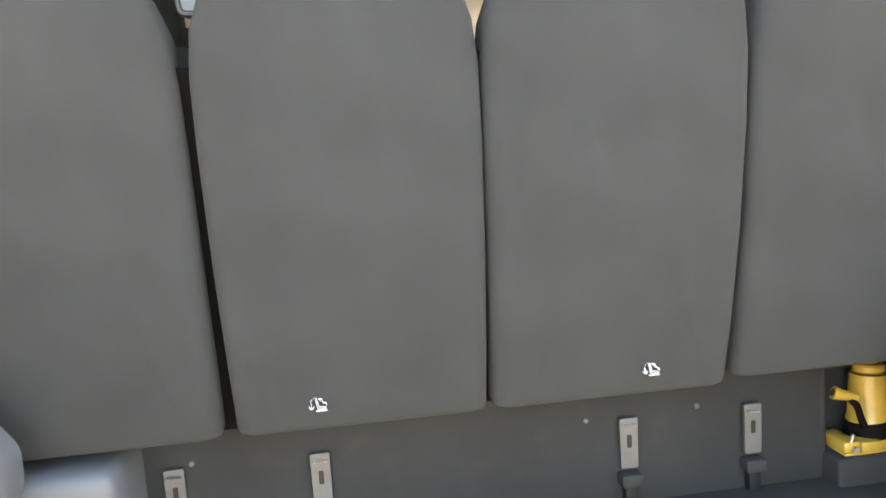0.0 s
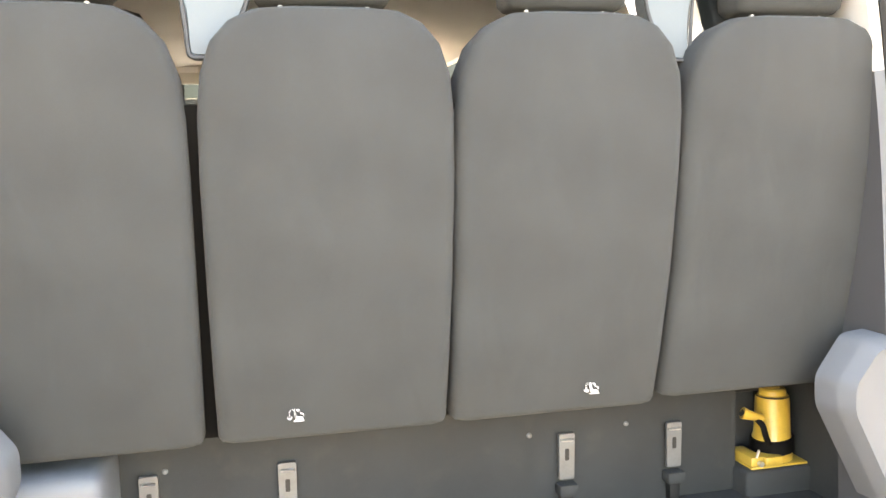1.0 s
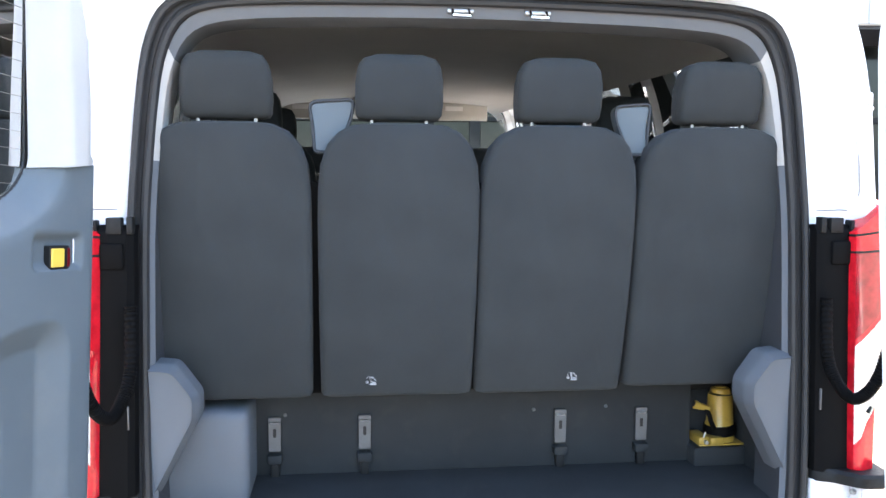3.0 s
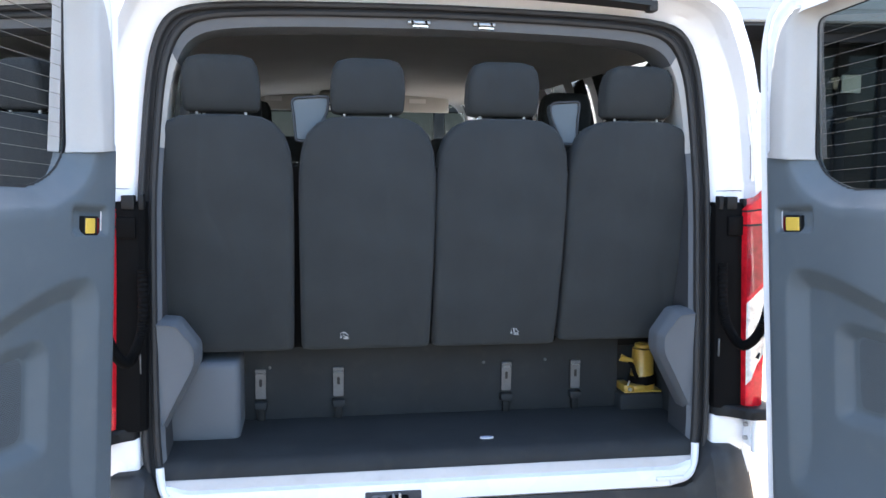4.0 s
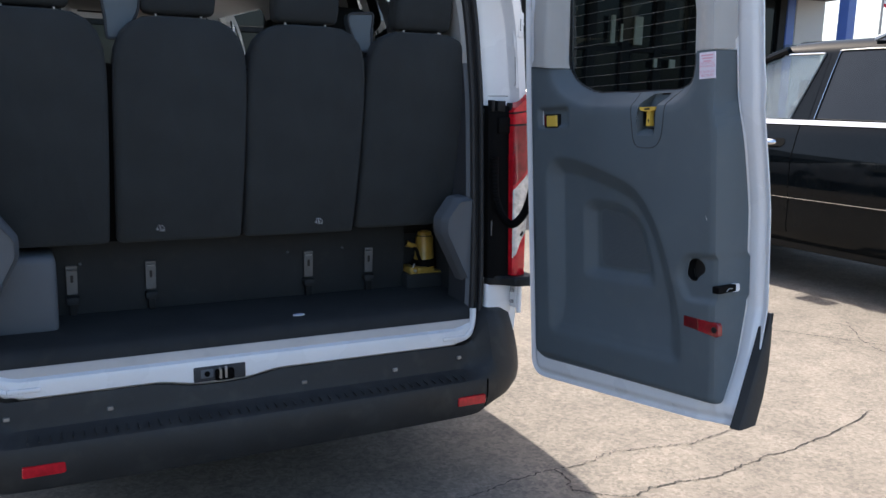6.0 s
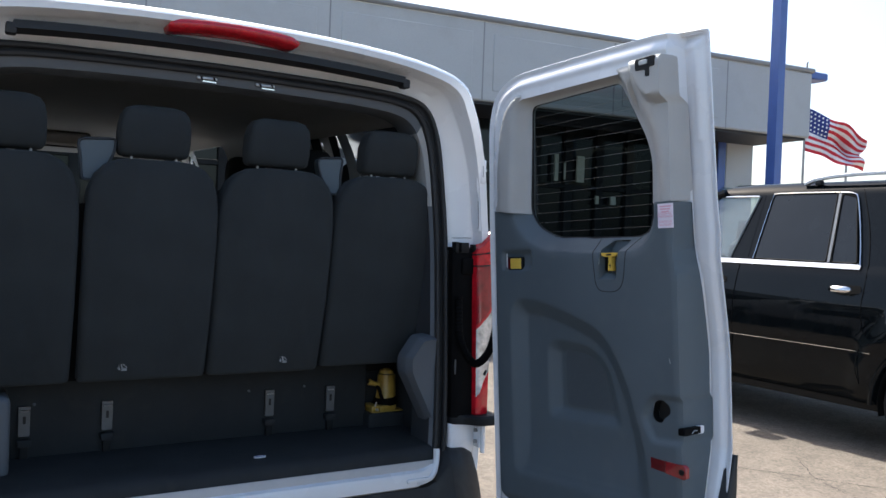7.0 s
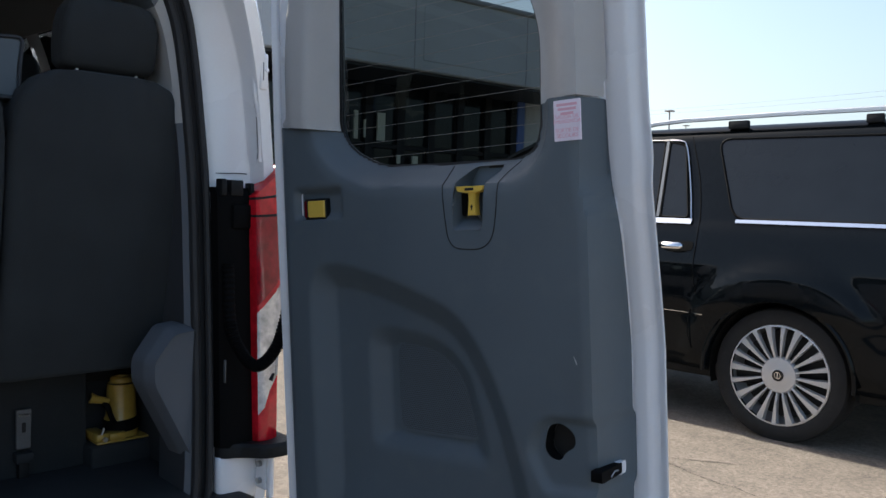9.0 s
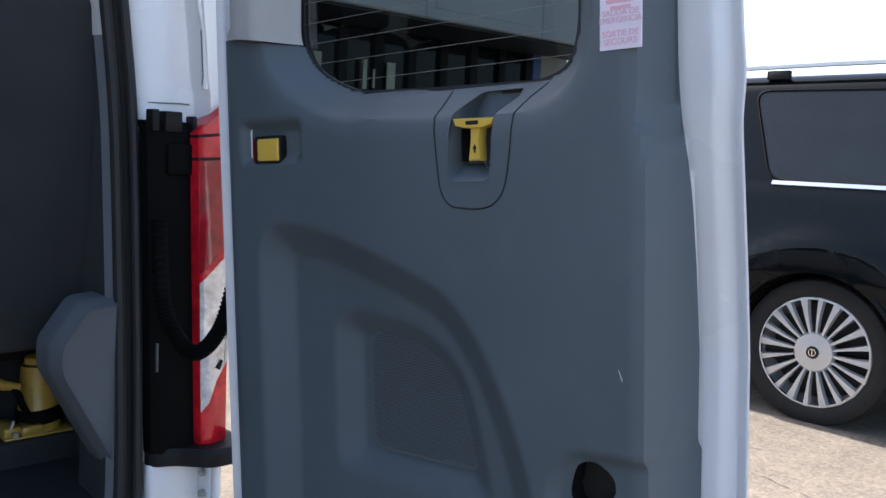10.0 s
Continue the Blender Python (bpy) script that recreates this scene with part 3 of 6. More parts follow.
def build_lining():
    LINE = [(0.0, 0.665), (0.6, 0.665), (0.86, 0.67), (0.90, 0.75), (0.91, 0.95), (0.91, 1.15), (0.90, 1.26), (0.875, 1.5), (0.85, 1.7), (0.83, 1.84), (0.79, 1.92), (0.70, 1.96), (0.5, 1.98), (0.2, 1.99), (0.0, 1.99)]
    c = half_curve(LINE)
    rings = [full(c, lambda z, y=y: y + (lean(z) if y < 0.3 else 0), up=rise(y)) for y in (0.17, 0.42, 1.38, 1.5, 2.5, 2.85, 4.02, 4.1, 4.3)]
    n = len(c)
    total = 2 * n - 2
    def zj(j):
        j %= total
        return c[j][1] if j < n else c[total - j][1]
    def hole(i, j):
        if i == 5 and j < n - 1 and min(zj(j), zj(j + 1)) > 0.68 and max(zj(j), zj(j + 1)) < 1.94:
            return True
        return i in (1, 3, 5, 7) and min(zj(j), zj(j + 1)) > WIN_LO and max(zj(j), zj(j + 1)) < WIN_HI
    def split(lo, hi):
        return lambda i, j: hole(i, j) or not (lo <= (zj(j) + zj(j + 1)) / 2 < hi)
    part("side_lining", loft(rings, skip=split(0.68, 1.5)), LIGHT, van, "light grey plastic side lining")
    part("headliner", loft(rings, skip=split(1.5, 3.0)), HEADLINER, van, "grey cloth headliner")
    # closing strip between rear trim and lining
    t2 = full(open_curve(-0.008, -0.03), lambda z: lean(z) + 0.17)
    part("rear_lining", loft([t2, rings[0]], skip=lambda i, j: max(t2[j][2], t2[(j + 1) % len(t2)][2]) < 0.66), DARKTRIM, van)
    # dashboard closes the front below the windscreen
    part("dashboard", box(-0.86, 0.86, 4.35, 4.95, 0.62, 1.22, 0.06, 3), ARCH, van, "grey plastic dashboard")
    part("overhead_console", box(-0.30, 0.10, 3.55, 4.2, 1.955, 2.05, 0.03, 3), LIGHT, van, "light grey overhead console")
    for x0, x1, lx in ((-0.86, -0.34, -0.63), (0.16, 0.68, 0.44)):
        vis = part("sun_visor", box(x0, x1, 3.96, 3.985, 1.935, 2.062, 0.010, 3), LIGHT, van, "light grey folded sun visor")
        part("visor_label", box(lx - 0.062, lx + 0.062, 3.955, 3.961, 2.002, 2.034, 0.001), WHITEINK, vis, "white warning label", smooth=False)
    part("ceiling_vent", box(-0.24, 0.02, 3.58, 3.62, 1.945, 1.97, 0.008), BLACK, van)
    # floor with a rounded rear edge
    prof = [(0.002, 0.59), (0.0, 0.625), (0.004, 0.642), (0.014, 0.658), (0.034, 0.669), (0.2, 0.674), (1.0, 0.676), (4.4, 0.70)]
    bm = loft([[(s, y, z) for y, z in prof] for s in (-0.9, -0.79, -0.775, 0.0, 0.775, 0.79, 0.9)], False)
    part("floor_mat", bm, CARPET, van, "black rubber cargo floor mat")
    part("underbody", box(-0.93, 0.93, 0.03, 4.6, 0.40, 0.60, 0.02), BLACK, van)


build_lining()


def build_sill():
    """White painted threshold with a raised lip, rounded ends and a dip for the latch."""
    xs = [-0.79 + 1.58 * k / 60 for k in range(61)]
    def low(x):
        return 0.54 - 0.02 * math.exp(-((x + 0.14) / 0.14) ** 4) + 0.06 * float(sstep(np.float64(abs(x)), 0.70, 0.80))
    rings = []
    for x in xs:
        e = float(sstep(np.float64(abs(x)), 0.71, 0.79))
        top = 0.623
        rings.append([(x, 0.012, top - 0.004), (x, -0.004, top - 0.003), (x, -0.012, top - 0.012), (x, -0.016, 0.594 + 0.02 * e), (x, -0.032 + 0.012 * e, 0.588 + 0.018 * e),
                      (x, -0.036 + 0.012 * e, 0.574 + 0.02 * e), (x, -0.036 + 0.014 * e, low(x)), (x, -0.02, low(x) - 0.012), (x, 0.02, low(x) - 0.012)])
    sill = part("threshold", loft([r[3:] for r in rings], False), WHITE, van, "white painted threshold")
    # upper band of the sill, its shade painted as a greyer tone
    part("sill_shade_band", loft([r[:4] for r in rings], False), SILLSHADE, sill, "upper band of the threshold, toned warm grey for its shade")
    for s in (-1, 1):
        pts = [(s * 0.70, -0.03, 0.551), (s * 0.76, -0.025, 0.564), (s * 0.786, -0.016, 0.605), (s * 0.793, -0.006, 0.66)]
        part("sill_corner", tube(smooth_line(pts, 14), [0.012] * 14, 8), WHITE, van)
        part("sill_pad", box(s * 0.70 - 0.045, s * 0.70 + 0.045, -0.044, -0.03, 0.556, 0.57, 0.005), WHITE, van)
    part("latch_recess", box(-0.225, -0.062, -0.041, -0.02, 0.521, 0.57, 0.004), DARKTRIM, van, "black recess for the door latch")
    part("latch_pad", box(-0.205, -0.165, -0.046, -0.035, 0.534, 0.562, 0.004), ARCH, van)
    part("striker", tube([(-0.145, -0.04, 0.534), (-0.145, -0.058, 0.534), (-0.145, -0.058, 0.561), (-0.145, -0.04, 0.561)], 0.004, 8), STEEL, van, "steel striker")
    part("striker_plate", box(-0.130, -0.122, -0.050, -0.04, 0.529, 0.566, 0.002), STEEL, van)
    part("latch_block", box(-0.160, -0.100, -0.048, -0.04, 0.523, 0.560, 0.008, 3), SEAL, van, "black latch block")
    part("latch_bolt", tube([(-0.185, -0.044, 0.549), (-0.185, -0.0485, 0.549)], 0.009, 10), SEAL, van, "dark bolt")


build_sill()


def build_bumper():
    """Black step bumper: upright strip, ribbed tread and a rounded face, with tall corner pieces that wrap round the sides."""
    # half of the line that the section follows: place and the way it faces
    R, XC = 0.13, 0.800
    half = [(0.03 * k, 0.0, 0.0) for k in range(27)]
    half += [(XC + R * math.sin(t), R * (1 - math.cos(t)), t) for t in [math.pi / 2 * k / 12 for k in range(1, 13)]]
    half += [(XC + R, R + d, math.pi / 2) for d in (0.06, 0.14, 0.22)]
    line = [(-x, y, -t) for x, y, t in half[:0:-1]] + half
    rings = []
    for x, y, t in line:
        a = abs(x)
        e = float(sstep(np.float64(a), 0.765, 0.83))          # rise of the corner pieces
        c = abs(t) / (math.pi / 2)
        dip = -0.022 * math.exp(-((x + 0.14) / 0.15) ** 4)
        out = 0.135 - 0.02 * min(1, a / 0.8) ** 2
        flat = [(-0.05, 0.516 + dip), (-0.012, 0.536 + dip), (0.028, 0.530 + dip), (0.034, 0.516 + dip), (0.036, 0.475), (0.045, 0.447), (0.06, 0.438), (out - 0.022, 0.428), (out - 0.006, 0.42), (out, 0.405), (out - 0.002, 0.33), (out - 0.02, 0.285), (out - 0.06, 0.265), (out - 0.14, 0.275)]
        up = 0.07 * c
        tall = [(-0.06, 0.655), (-0.01, 0.662), (0.045, 0.656), (0.066, 0.638), (0.080, 0.59), (0.092, 0.545), (0.101, 0.505), (0.108, 0.47), (0.112, 0.44), (0.114, 0.41), (0.110, 0.355 + 0.5 * up), (0.096, 0.315 + up), (0.05, 0.300 + up), (-0.04, 0.305 + up)]
        ring = []
        for (d0, z0), (d1, z1) in zip(flat, tall):
            d, z = d0 + (d1 - d0) * e, z0 + (z1 - z0) * e
            ring.append((x + d * math.sin(t), y - d * math.cos(t), z))
        rings.append(ring)
    body = part("rear_bumper", loft(rings, False, False, False), BUMPER, van, "black textured plastic step bumper")
    for k in range(48):
        x = -0.70 + 0.03 * k
        part("tread_rib", box(x - 0.002, x + 0.002, -0.118, -0.058, 0.4300, 0.4356 - 0.0005 * (k % 3), 0.0006, 1), BUMPER, body)
    for x, z in ((-0.75, 0.485), (-0.472, 0.476), (0.135, 0.475), (0.466, 0.475), (0.722, 0.488)):
        y0 = -0.038 - 0.06 * float(sstep(np.float64(abs(x)), 0.74, 0.84))
        bm = prism(round_poly([(-0.009, -0.006), (0.009, -0.006), (0.009, 0.006), (-0.009, 0.006)], 0.003, 3), lambda a, b, d, x=x, z=z, y0=y0: (x + a, y0 - d, z + b), -0.01, 0.004, 0.002)
        part("bumper_clip", bm, STEEL, body, "pale metal clip")
    for s in (-1, 1):
        bm = prism(round_poly([(-0.058, -0.0165), (0.058, -0.0165), (0.056, 0.0165), (-0.056, 0.0165)], 0.006, 4),
                   lambda a, b, d, s=s: ((0.735 if s > 0 else -0.662) + a, -0.119 - d, 0.350 + b), -0.01, 0.006, 0.003)
        part("bumper_reflector", bm, RED, body, "red rear reflector")
        # groove where the corner piece meets the centre
        part("bumper_joint", tube(smooth_line([(s * 0.803, -0.1145, 0.42), (s * 0.805, -0.1125, 0.36), (s * 0.803, -0.098, 0.312)], 8), 0.0028, 6), SEAL, body)


build_bumper()


def build_corner(s):
    """Hinge pillar cover, tail lamp, ledge and hinges on one rear corner. s: side."""
    # tall black cover
    face = lambda z: 0.5 * lean(z)
    tuck = 0.0 if s > 0 else 1.0      # the other corner sits a little further in
    prof = [(x - tuck * (0.024 + 0.006 * (x - 0.846) / 0.10), y) for x, y in [(0.846, 0.012), (0.85, -0.012), (0.865, -0.024), (0.92, -0.026), (0.933, -0.025), (0.943, 0.012)]]
    zs = [0.77, 0.80, 1.0, 1.2, 1.36, 1.385, 1.40]
    rings = [[(s * (x - 0.012 * (z - 0.8)), y + face(z) + (0.012 if k == len(zs) - 1 else 0), z) for x, y in prof] for k, z in enumerate(zs)]
    cover = part("hinge_cover", loft(rings, False, True, True), SEAL, van, "black plastic hinge pillar cover")
    for x, w, h in ((0.853, 0.014, 0.02), (0.888, 0.034, 0.018), (0.93, 0.01, 0.012)):
        x -= 0.028 * tuck
        part("cover_clip", box(s * x - w / 2, s * x + w / 2, face(1.4) - 0.03, face(1.4), 1.38, 1.40 + h, 0.003), BLACK, cover)
    for z in (1.33,):
        part("cover_rib", box(s * (0.90 - 0.035 * tuck) - 0.026, s * (0.90 - 0.035 * tuck) + 0.026, face(z) - 0.034, face(z) - 0.02, z - 0.03, z + 0.03, 0.006), SEAL, cover)
    part("cover_slot", box(s * (0.858 - 0.022 * tuck) - 0.0018, s * (0.858 - 0.022 * tuck) + 0.0018, face(1.0) - 0.026, face(1.0) - 0.012, 0.93, 0.985, 0.001), ZINC, cover)
    # pressed joints in the white pillar above the cover
    part("pillar_joint", tube([(s * 0.866, 0.0595, 1.434), (s * 0.888, 0.0535, 1.4345), (s * 0.922, 0.0475, 1.436), (s * 0.940, 0.040, 1.435)], 0.0014, 6), SATIN, van)
    fold = [(0.922, 0.006, 1.760), (0.931, 0.010, 1.742), (0.9385, 0.012, 1.725), (0.940, 0.013, 1.650), (0.944, 0.013, 1.618), (0.952, 0.012, 1.580), (0.955, 0.012, 1.53), (0.957, 0.012, 1.465)]
    part("pillar_fold", tube(smooth_line([(s * x, y, z) for x, y, z in fold], 40), 0.0065, 8), WHITE, van, "pressed fold in the white pillar")
    part("pillar_joint", tube([(s * 0.9445, 0.0085, 1.575), (s * 0.950, 0.0068, 1.49), (s * 0.9475, 0.0065, 1.472)], 0.0012, 6), SATIN, van)
    # lamp
    plan = [(0.931, -0.020), (0.932, -0.03), (0.937, -0.041), (0.953, -0.046), (0.988, -0.045), (1.018, -0.034), (1.036, 0.0), (1.046, 0.12), (1.04, 0.24)]
    plan = [(x - 0.031 * tuck * max(0.0, 1 - k / 6), y) for k, (x, y) in enumerate(plan)]
    def lamp_z(k, base, slope):
        return base + slope * min(1.0, max(0.0, (plan[k][0] - plan[0][0]) / 0.09)) if k < 7 else base + slope
    cuts = [(0.765, 0.0), (0.78, 0.0), (0.822, 0.105), (0.836, 0.105), (1.090, 0.085), (1.106, 0.085), (1.329, 0.005), (1.335, 0.005), (1.371, 0.012), (1.377, 0.012), (1.380, 0.075), (1.387, 0.075)]
    rows = []
    for q, (base, slope) in enumerate(cuts):
        shrink = 0.012 if q in (0, len(cuts) - 1) else 0.0
        rows.append([(s * (x - (0.024 * max(0.0, (1.06 - base) / 0.28) if 3 < k < 7 else 0.0) + (shrink * 0.7 if k < 3 else -shrink if k > 5 else 0.0) - 0.018 * (lamp_z(k, base, slope) - 0.8)), y + shrink + 0.35 * lean(lamp_z(k, base, slope)), lamp_z(k, base, slope)) for k, (x, y) in enumerate(plan)])
    lamp = part("tail_lamp", loft(rows[:3], False, True, False), RED, van, "red and clear tail lamp")
    part("lamp_frame", loft(rows[2:4], False), RED, lamp)
    part("lamp_frame", loft([r[:3] for r in rows[3:5]], False), RED, lamp)
    part("reversing_lens", loft([r[2:] for r in rows[3:5]], False), CLEAR, lamp, "clear reversing and indicator lens")
    part("lamp_frame", loft(rows[4:6], False), RED, lamp)
    for k in range(4):
        f = 0.2 + 0.2 * k
        p0, p1 = Vector(rows[3][3]).lerp(Vector(rows[3][5]), f), Vector(rows[4][3]).lerp(Vector(rows[4][5]), f)
        part("lens_rib", tube([p0.lerp(p1, 0.04) + Vector((0, -0.0005, 0)), p0.lerp(p1, 0.96) + Vector((0, -0.0005, 0))], 0.0012, 5), ZINC, lamp)
    q0 = Vector(rows[3][4]).lerp(Vector(rows[4][4]), 0.10)
    part("bulb_socket", tube([q0 + Vector((0, -0.0004, 0)), q0 + Vector((s * 0.010, 0.0002, 0.016))], [0.006, 0.003], 8), BLACK, lamp)
    for k in range(5):
        f = 0.12 + 0.18 * k
        p0, p1 = Vector(rows[5][2]).lerp(Vector(rows[5][5]), f), Vector(rows[6][2]).lerp(Vector(rows[6][5]), f)
        part("lens_rib", tube([p0.lerp(p1, 0.35) + Vector((0, -0.001, 0)), p0.lerp(p1, 0.9) + Vector((0, -0.001, 0))], 0.0011, 5), DARKRED, lamp)
    part("lamp_frame", loft([r[:3] for r in rows[5:7]], False), RED, lamp)
    part("brake_lens", loft([r[2:] for r in rows[5:7]], False), LENSRED, lamp, "deep red brake lens")
    part("lamp_seam", loft(rows[6:8], False), BLACK, lamp)
    part("lamp_cap", loft(rows[7:9], False), RED, lamp)
    part("lamp_seam", loft(rows[8:10], False), BLACK, lamp)
    part("lamp_cap", loft(rows[9:], False, False, True), RED, lamp)
    for z in (1.392, 1.306):
        part("lamp_clip", box(s * (0.985 - 0.03 * tuck) - 0.013, s * (0.985 - 0.03 * tuck) + 0.013, lean(z) - 0.066, lean(z) - 0.035, z - 0.014, z + 0.014, 0.005), BLACK, lamp)
    # ledge below the lamp
    poly = round_poly([(0.845, 0.02), (0.852, -0.014), (0.885, -0.024), (0.918, -0.058), (0.94, -0.080), (1.0, -0.085), (1.03, -0.055), (1.035, 0.06), (0.9, 0.06)], 0.02, 4)
    part("lamp_ledge", prism(poly, lambda a, b, d: (s * a, b, d), 0.745, 0.778, 0.008), BLACK, van, "black plastic ledge under the tail lamp")
    # white lower pillar with hinge
    part("lower_pillar", box(s * 0.90 - 0.055, s * 0.90 + 0.055, -0.012, 0.03, 0.63, 0.75, 0.012, 3), WHITE, van)
    for z, hx in ((0.70, 0.962), (1.686, 0.958)):
        hinge = part("hinge", box(s * hx - 0.012, s * hx + 0.012, -0.05 if z < 1 else -0.004, 0.07, z - 0.045, z + 0.045, 0.006, 3), WHITE, van, "white painted door hinge")
        if z > 1:
            part("hinge_slot", box(s * 0.9545 - 0.0012, s * 0.9545 + 0.0012, -0.0052, 0.002, 1.665, 1.708, 0.0005), SATIN, hinge)
            part("hinge_bolt", tube([(s * 0.964, -0.003, 1.69), (s * 0.964, -0.007, 1.69)], 0.0055, 6), WHITE, hinge)
            continue
        part("hinge_pin", tube([(s * hx, -0.055, z - 0.06), (s * hx, -0.055, z + 0.06)], 0.009, 10), WHITE, hinge)
        part("hinge_bolt", tube([(s * hx - s * 0.012, -0.03, z + 0.02), (s * hx - s * 0.022, -0.03, z + 0.02)], 0.008, 6), STEEL, hinge)
        part("hinge_bolt", tube([(s * hx - s * 0.012, -0.03, z - 0.022), (s * hx - s * 0.022, -0.03, z - 0.022)], 0.008, 6), STEEL, hinge)

for side in (1, -1):
    build_corner(side)


def build_hose(s):
    """Corrugated cable hose that hangs from the pillar to the door."""
    way = [(0.850, -0.03, 1.22), (0.850, -0.045, 1.08), (0.864, -0.075, 1.01), (0.882, -0.115, 0.985), (0.908, -0.15, 1.03), (0.928, -0.165, 1.12), (0.950, -0.165, 1.22)]
    pts = smooth_line([(s * (x if s > 0 else x - 0.03), y, z) for x, y, z in way], 280)
    part("cable_hose", tube(pts, [0.0152 if k % 4 < 2 else 0.0130 for k in range(280)], 10), SEAL, van, "black corrugated cable hose")


build_hose(1)
build_hose(-1)


def build_roof_edge():
    xs = [-0.62 + 1.24 * k / 30 for k in range(31)]
    def top(x):
        return 2.035 - 0.04 * (abs(x) / 0.8) ** 2.2
    rings = [[(x, 0.05, top(x) - 0.010), (x, 0.012, top(x) - 0.012), (x, 0.008, top(x) - 0.036), (x, 0.05, top(x) - 0.046)] for x in xs]
    part("drip_strip", loft(rings, True, True, True), RUBBER, van, "black rubber strip under the roof edge")
    for s in (-1, 1):
        part("strip_end", box(s * 0.625 - 0.014, s * 0.625 + 0.014, 0.01, 0.05, top(0.62) - 0.052, top(0.62) - 0.02, 0.005), RUBBER, van)
    # high brake lamp
    rows = []
    for k in range(61):
        f = k / 60
        x = -0.208 + 0.416 * f
        e = abs(2 * f - 1)
        h = 0.0195 * max(0.0, 1 - e ** 26) ** 0.5 + 0.001
        c = 2.060 - 0.012 * (x / 0.2) ** 2
        back = 0.020 * e ** 8
        rows.append([(x, back + y, c + h * q) for y, q in ((0.05, -0.9), (-0.028, -0.72), (-0.037, -0.5), (-0.041, -0.1), (-0.040, 0.35), (-0.034, 0.7), (-0.022, 0.95), (0.0, 1.15), (0.05, 1.4))])
    part("high_brake_lamp", loft(rows, True, True, True), RED, van, "red third brake lamp in the roof edge")
    for x in (-0.056, 0.138):
        st = part("door_striker", box(x - 0.033, x + 0.033, 0.10, 0.13, 1.915, 1.925, 0.003), STEEL, van, "bright steel door striker")
        part("striker_loop", tube([(x - 0.02, 0.10, 1.92), (x - 0.02, 0.08, 1.905), (x + 0.02, 0.08, 1.905), (x + 0.02, 0.10, 1.92)], 0.005, 8), CHROME, st)
        part("striker_housing", box(x - 0.045, x + 0.045, 0.125, 0.17, 1.905, 1.93, 0.006), ARCH, st)


build_roof_edge()


def build_arches():
    for s in (1, -1):
        a = [(0.802, 1.056), (0.748, 1.050), (0.701, 0.988), (0.701, 0.940), (0.802, 0.742)]
        b = [(0.802, 1.071), (0.742, 1.065), (0.688, 0.99), (0.688, 0.935), (0.802, 0.718)]
        rad = [0.002, 0.014, 0.014, 0.016, 0.002]
        pa, pb = round_poly(a, rad, 7), round_poly(b, rad, 7)
        rings = []
        for f, y in ((0.0, 0.034), (0.06, 0.0295), (0.12, 0.032), (0.90, 0.060), (0.97, 0.068), (1.0, 0.085)):
            rings.append([(s * ((1 - f) * p.x + f * q.x), y, (1 - f) * p.y + f * q.y) for p, q in zip(pa, pb)])
        rings.append([(s * p.x, 0.125, p.y) for p in pb])
        part("arch_trim", loft(rings, True, True, True), ARCH, van, "moulded grey plastic corner trim")
    riser = part("seat_riser", box(-0.86, 0.675, 0.374, 0.394, 0.66, 0.955, 0.006), CARPET, van, "black carpeted panel below the rear seats")
    part("seat_riser", box(0.670, 0.90, 0.440, 0.460, 0.66, 0.955, 0.006), CARPET, van, "black carpeted recess behind the jack")
    part("side_lining", box(0.832, 0.850, 0.105, 0.450, 0.66, 1.06, 0.004), CARPET, van, "black carpeted side lining beside the jack")
    part("seat_riser", box(0.664, 0.684, 0.3755, 0.458, 0.66, 0.953, 0.004), CARPET, van)
    for x, z in ((-0.508, 0.846), (0.205, 0.843), (0.421, 0.847)):
        part("panel_clip", tube([(x, 0.376, z), (x, 0.371, z), (x, 0.369, z)], [0.0055, 0.0055, 0.003], 10), ZINC, riser, "small grey panel clip")
    # wheel housings
    part("wheel_housing", box(-0.90, -0.588, 0.185, 0.95, 0.66, 0.910, 0.024, 4), ARCH, van, "smooth grey wheel housing cover")
    part("wheel_housing", box(0.677, 0.90, 0.322, 0.95, 0.66, 0.7285, 0.010, 4), CARPET, van, "black wheel housing")


build_arches()


def oval_badge():
    bm = bmesh.new()
    ring = [(0.157 + 0.021 * math.cos(a), 0.09 + 0.0095 * math.sin(a)) for a in [2 * math.pi * k / 28 for k in range(28)]]
    prism([Vector(p) for p in ring], lambda a, b, d: (a, b, d), 0.672, 0.677, 0.001, bm)
    ob = part("floor_badge", bm, WHITEINK, van, "small pale oval badge on the mat", smooth=False)
    ring = [(0.157 + 0.0165 * math.cos(a), 0.09 + 0.0065 * math.sin(a)) for a in [2 * math.pi * k / 28 for k in range(28)]]
    part("badge_centre", prism([Vector(p) for p in ring], lambda a, b, d: (a, b, d), 0.6765, 0.6778), BLUE, ob, smooth=False)
    part("badge_bar", box(0.147, 0.167, 0.0885, 0.0915, 0.6775, 0.6785, 0), WHITEINK, ob, smooth=False)


oval_badge()


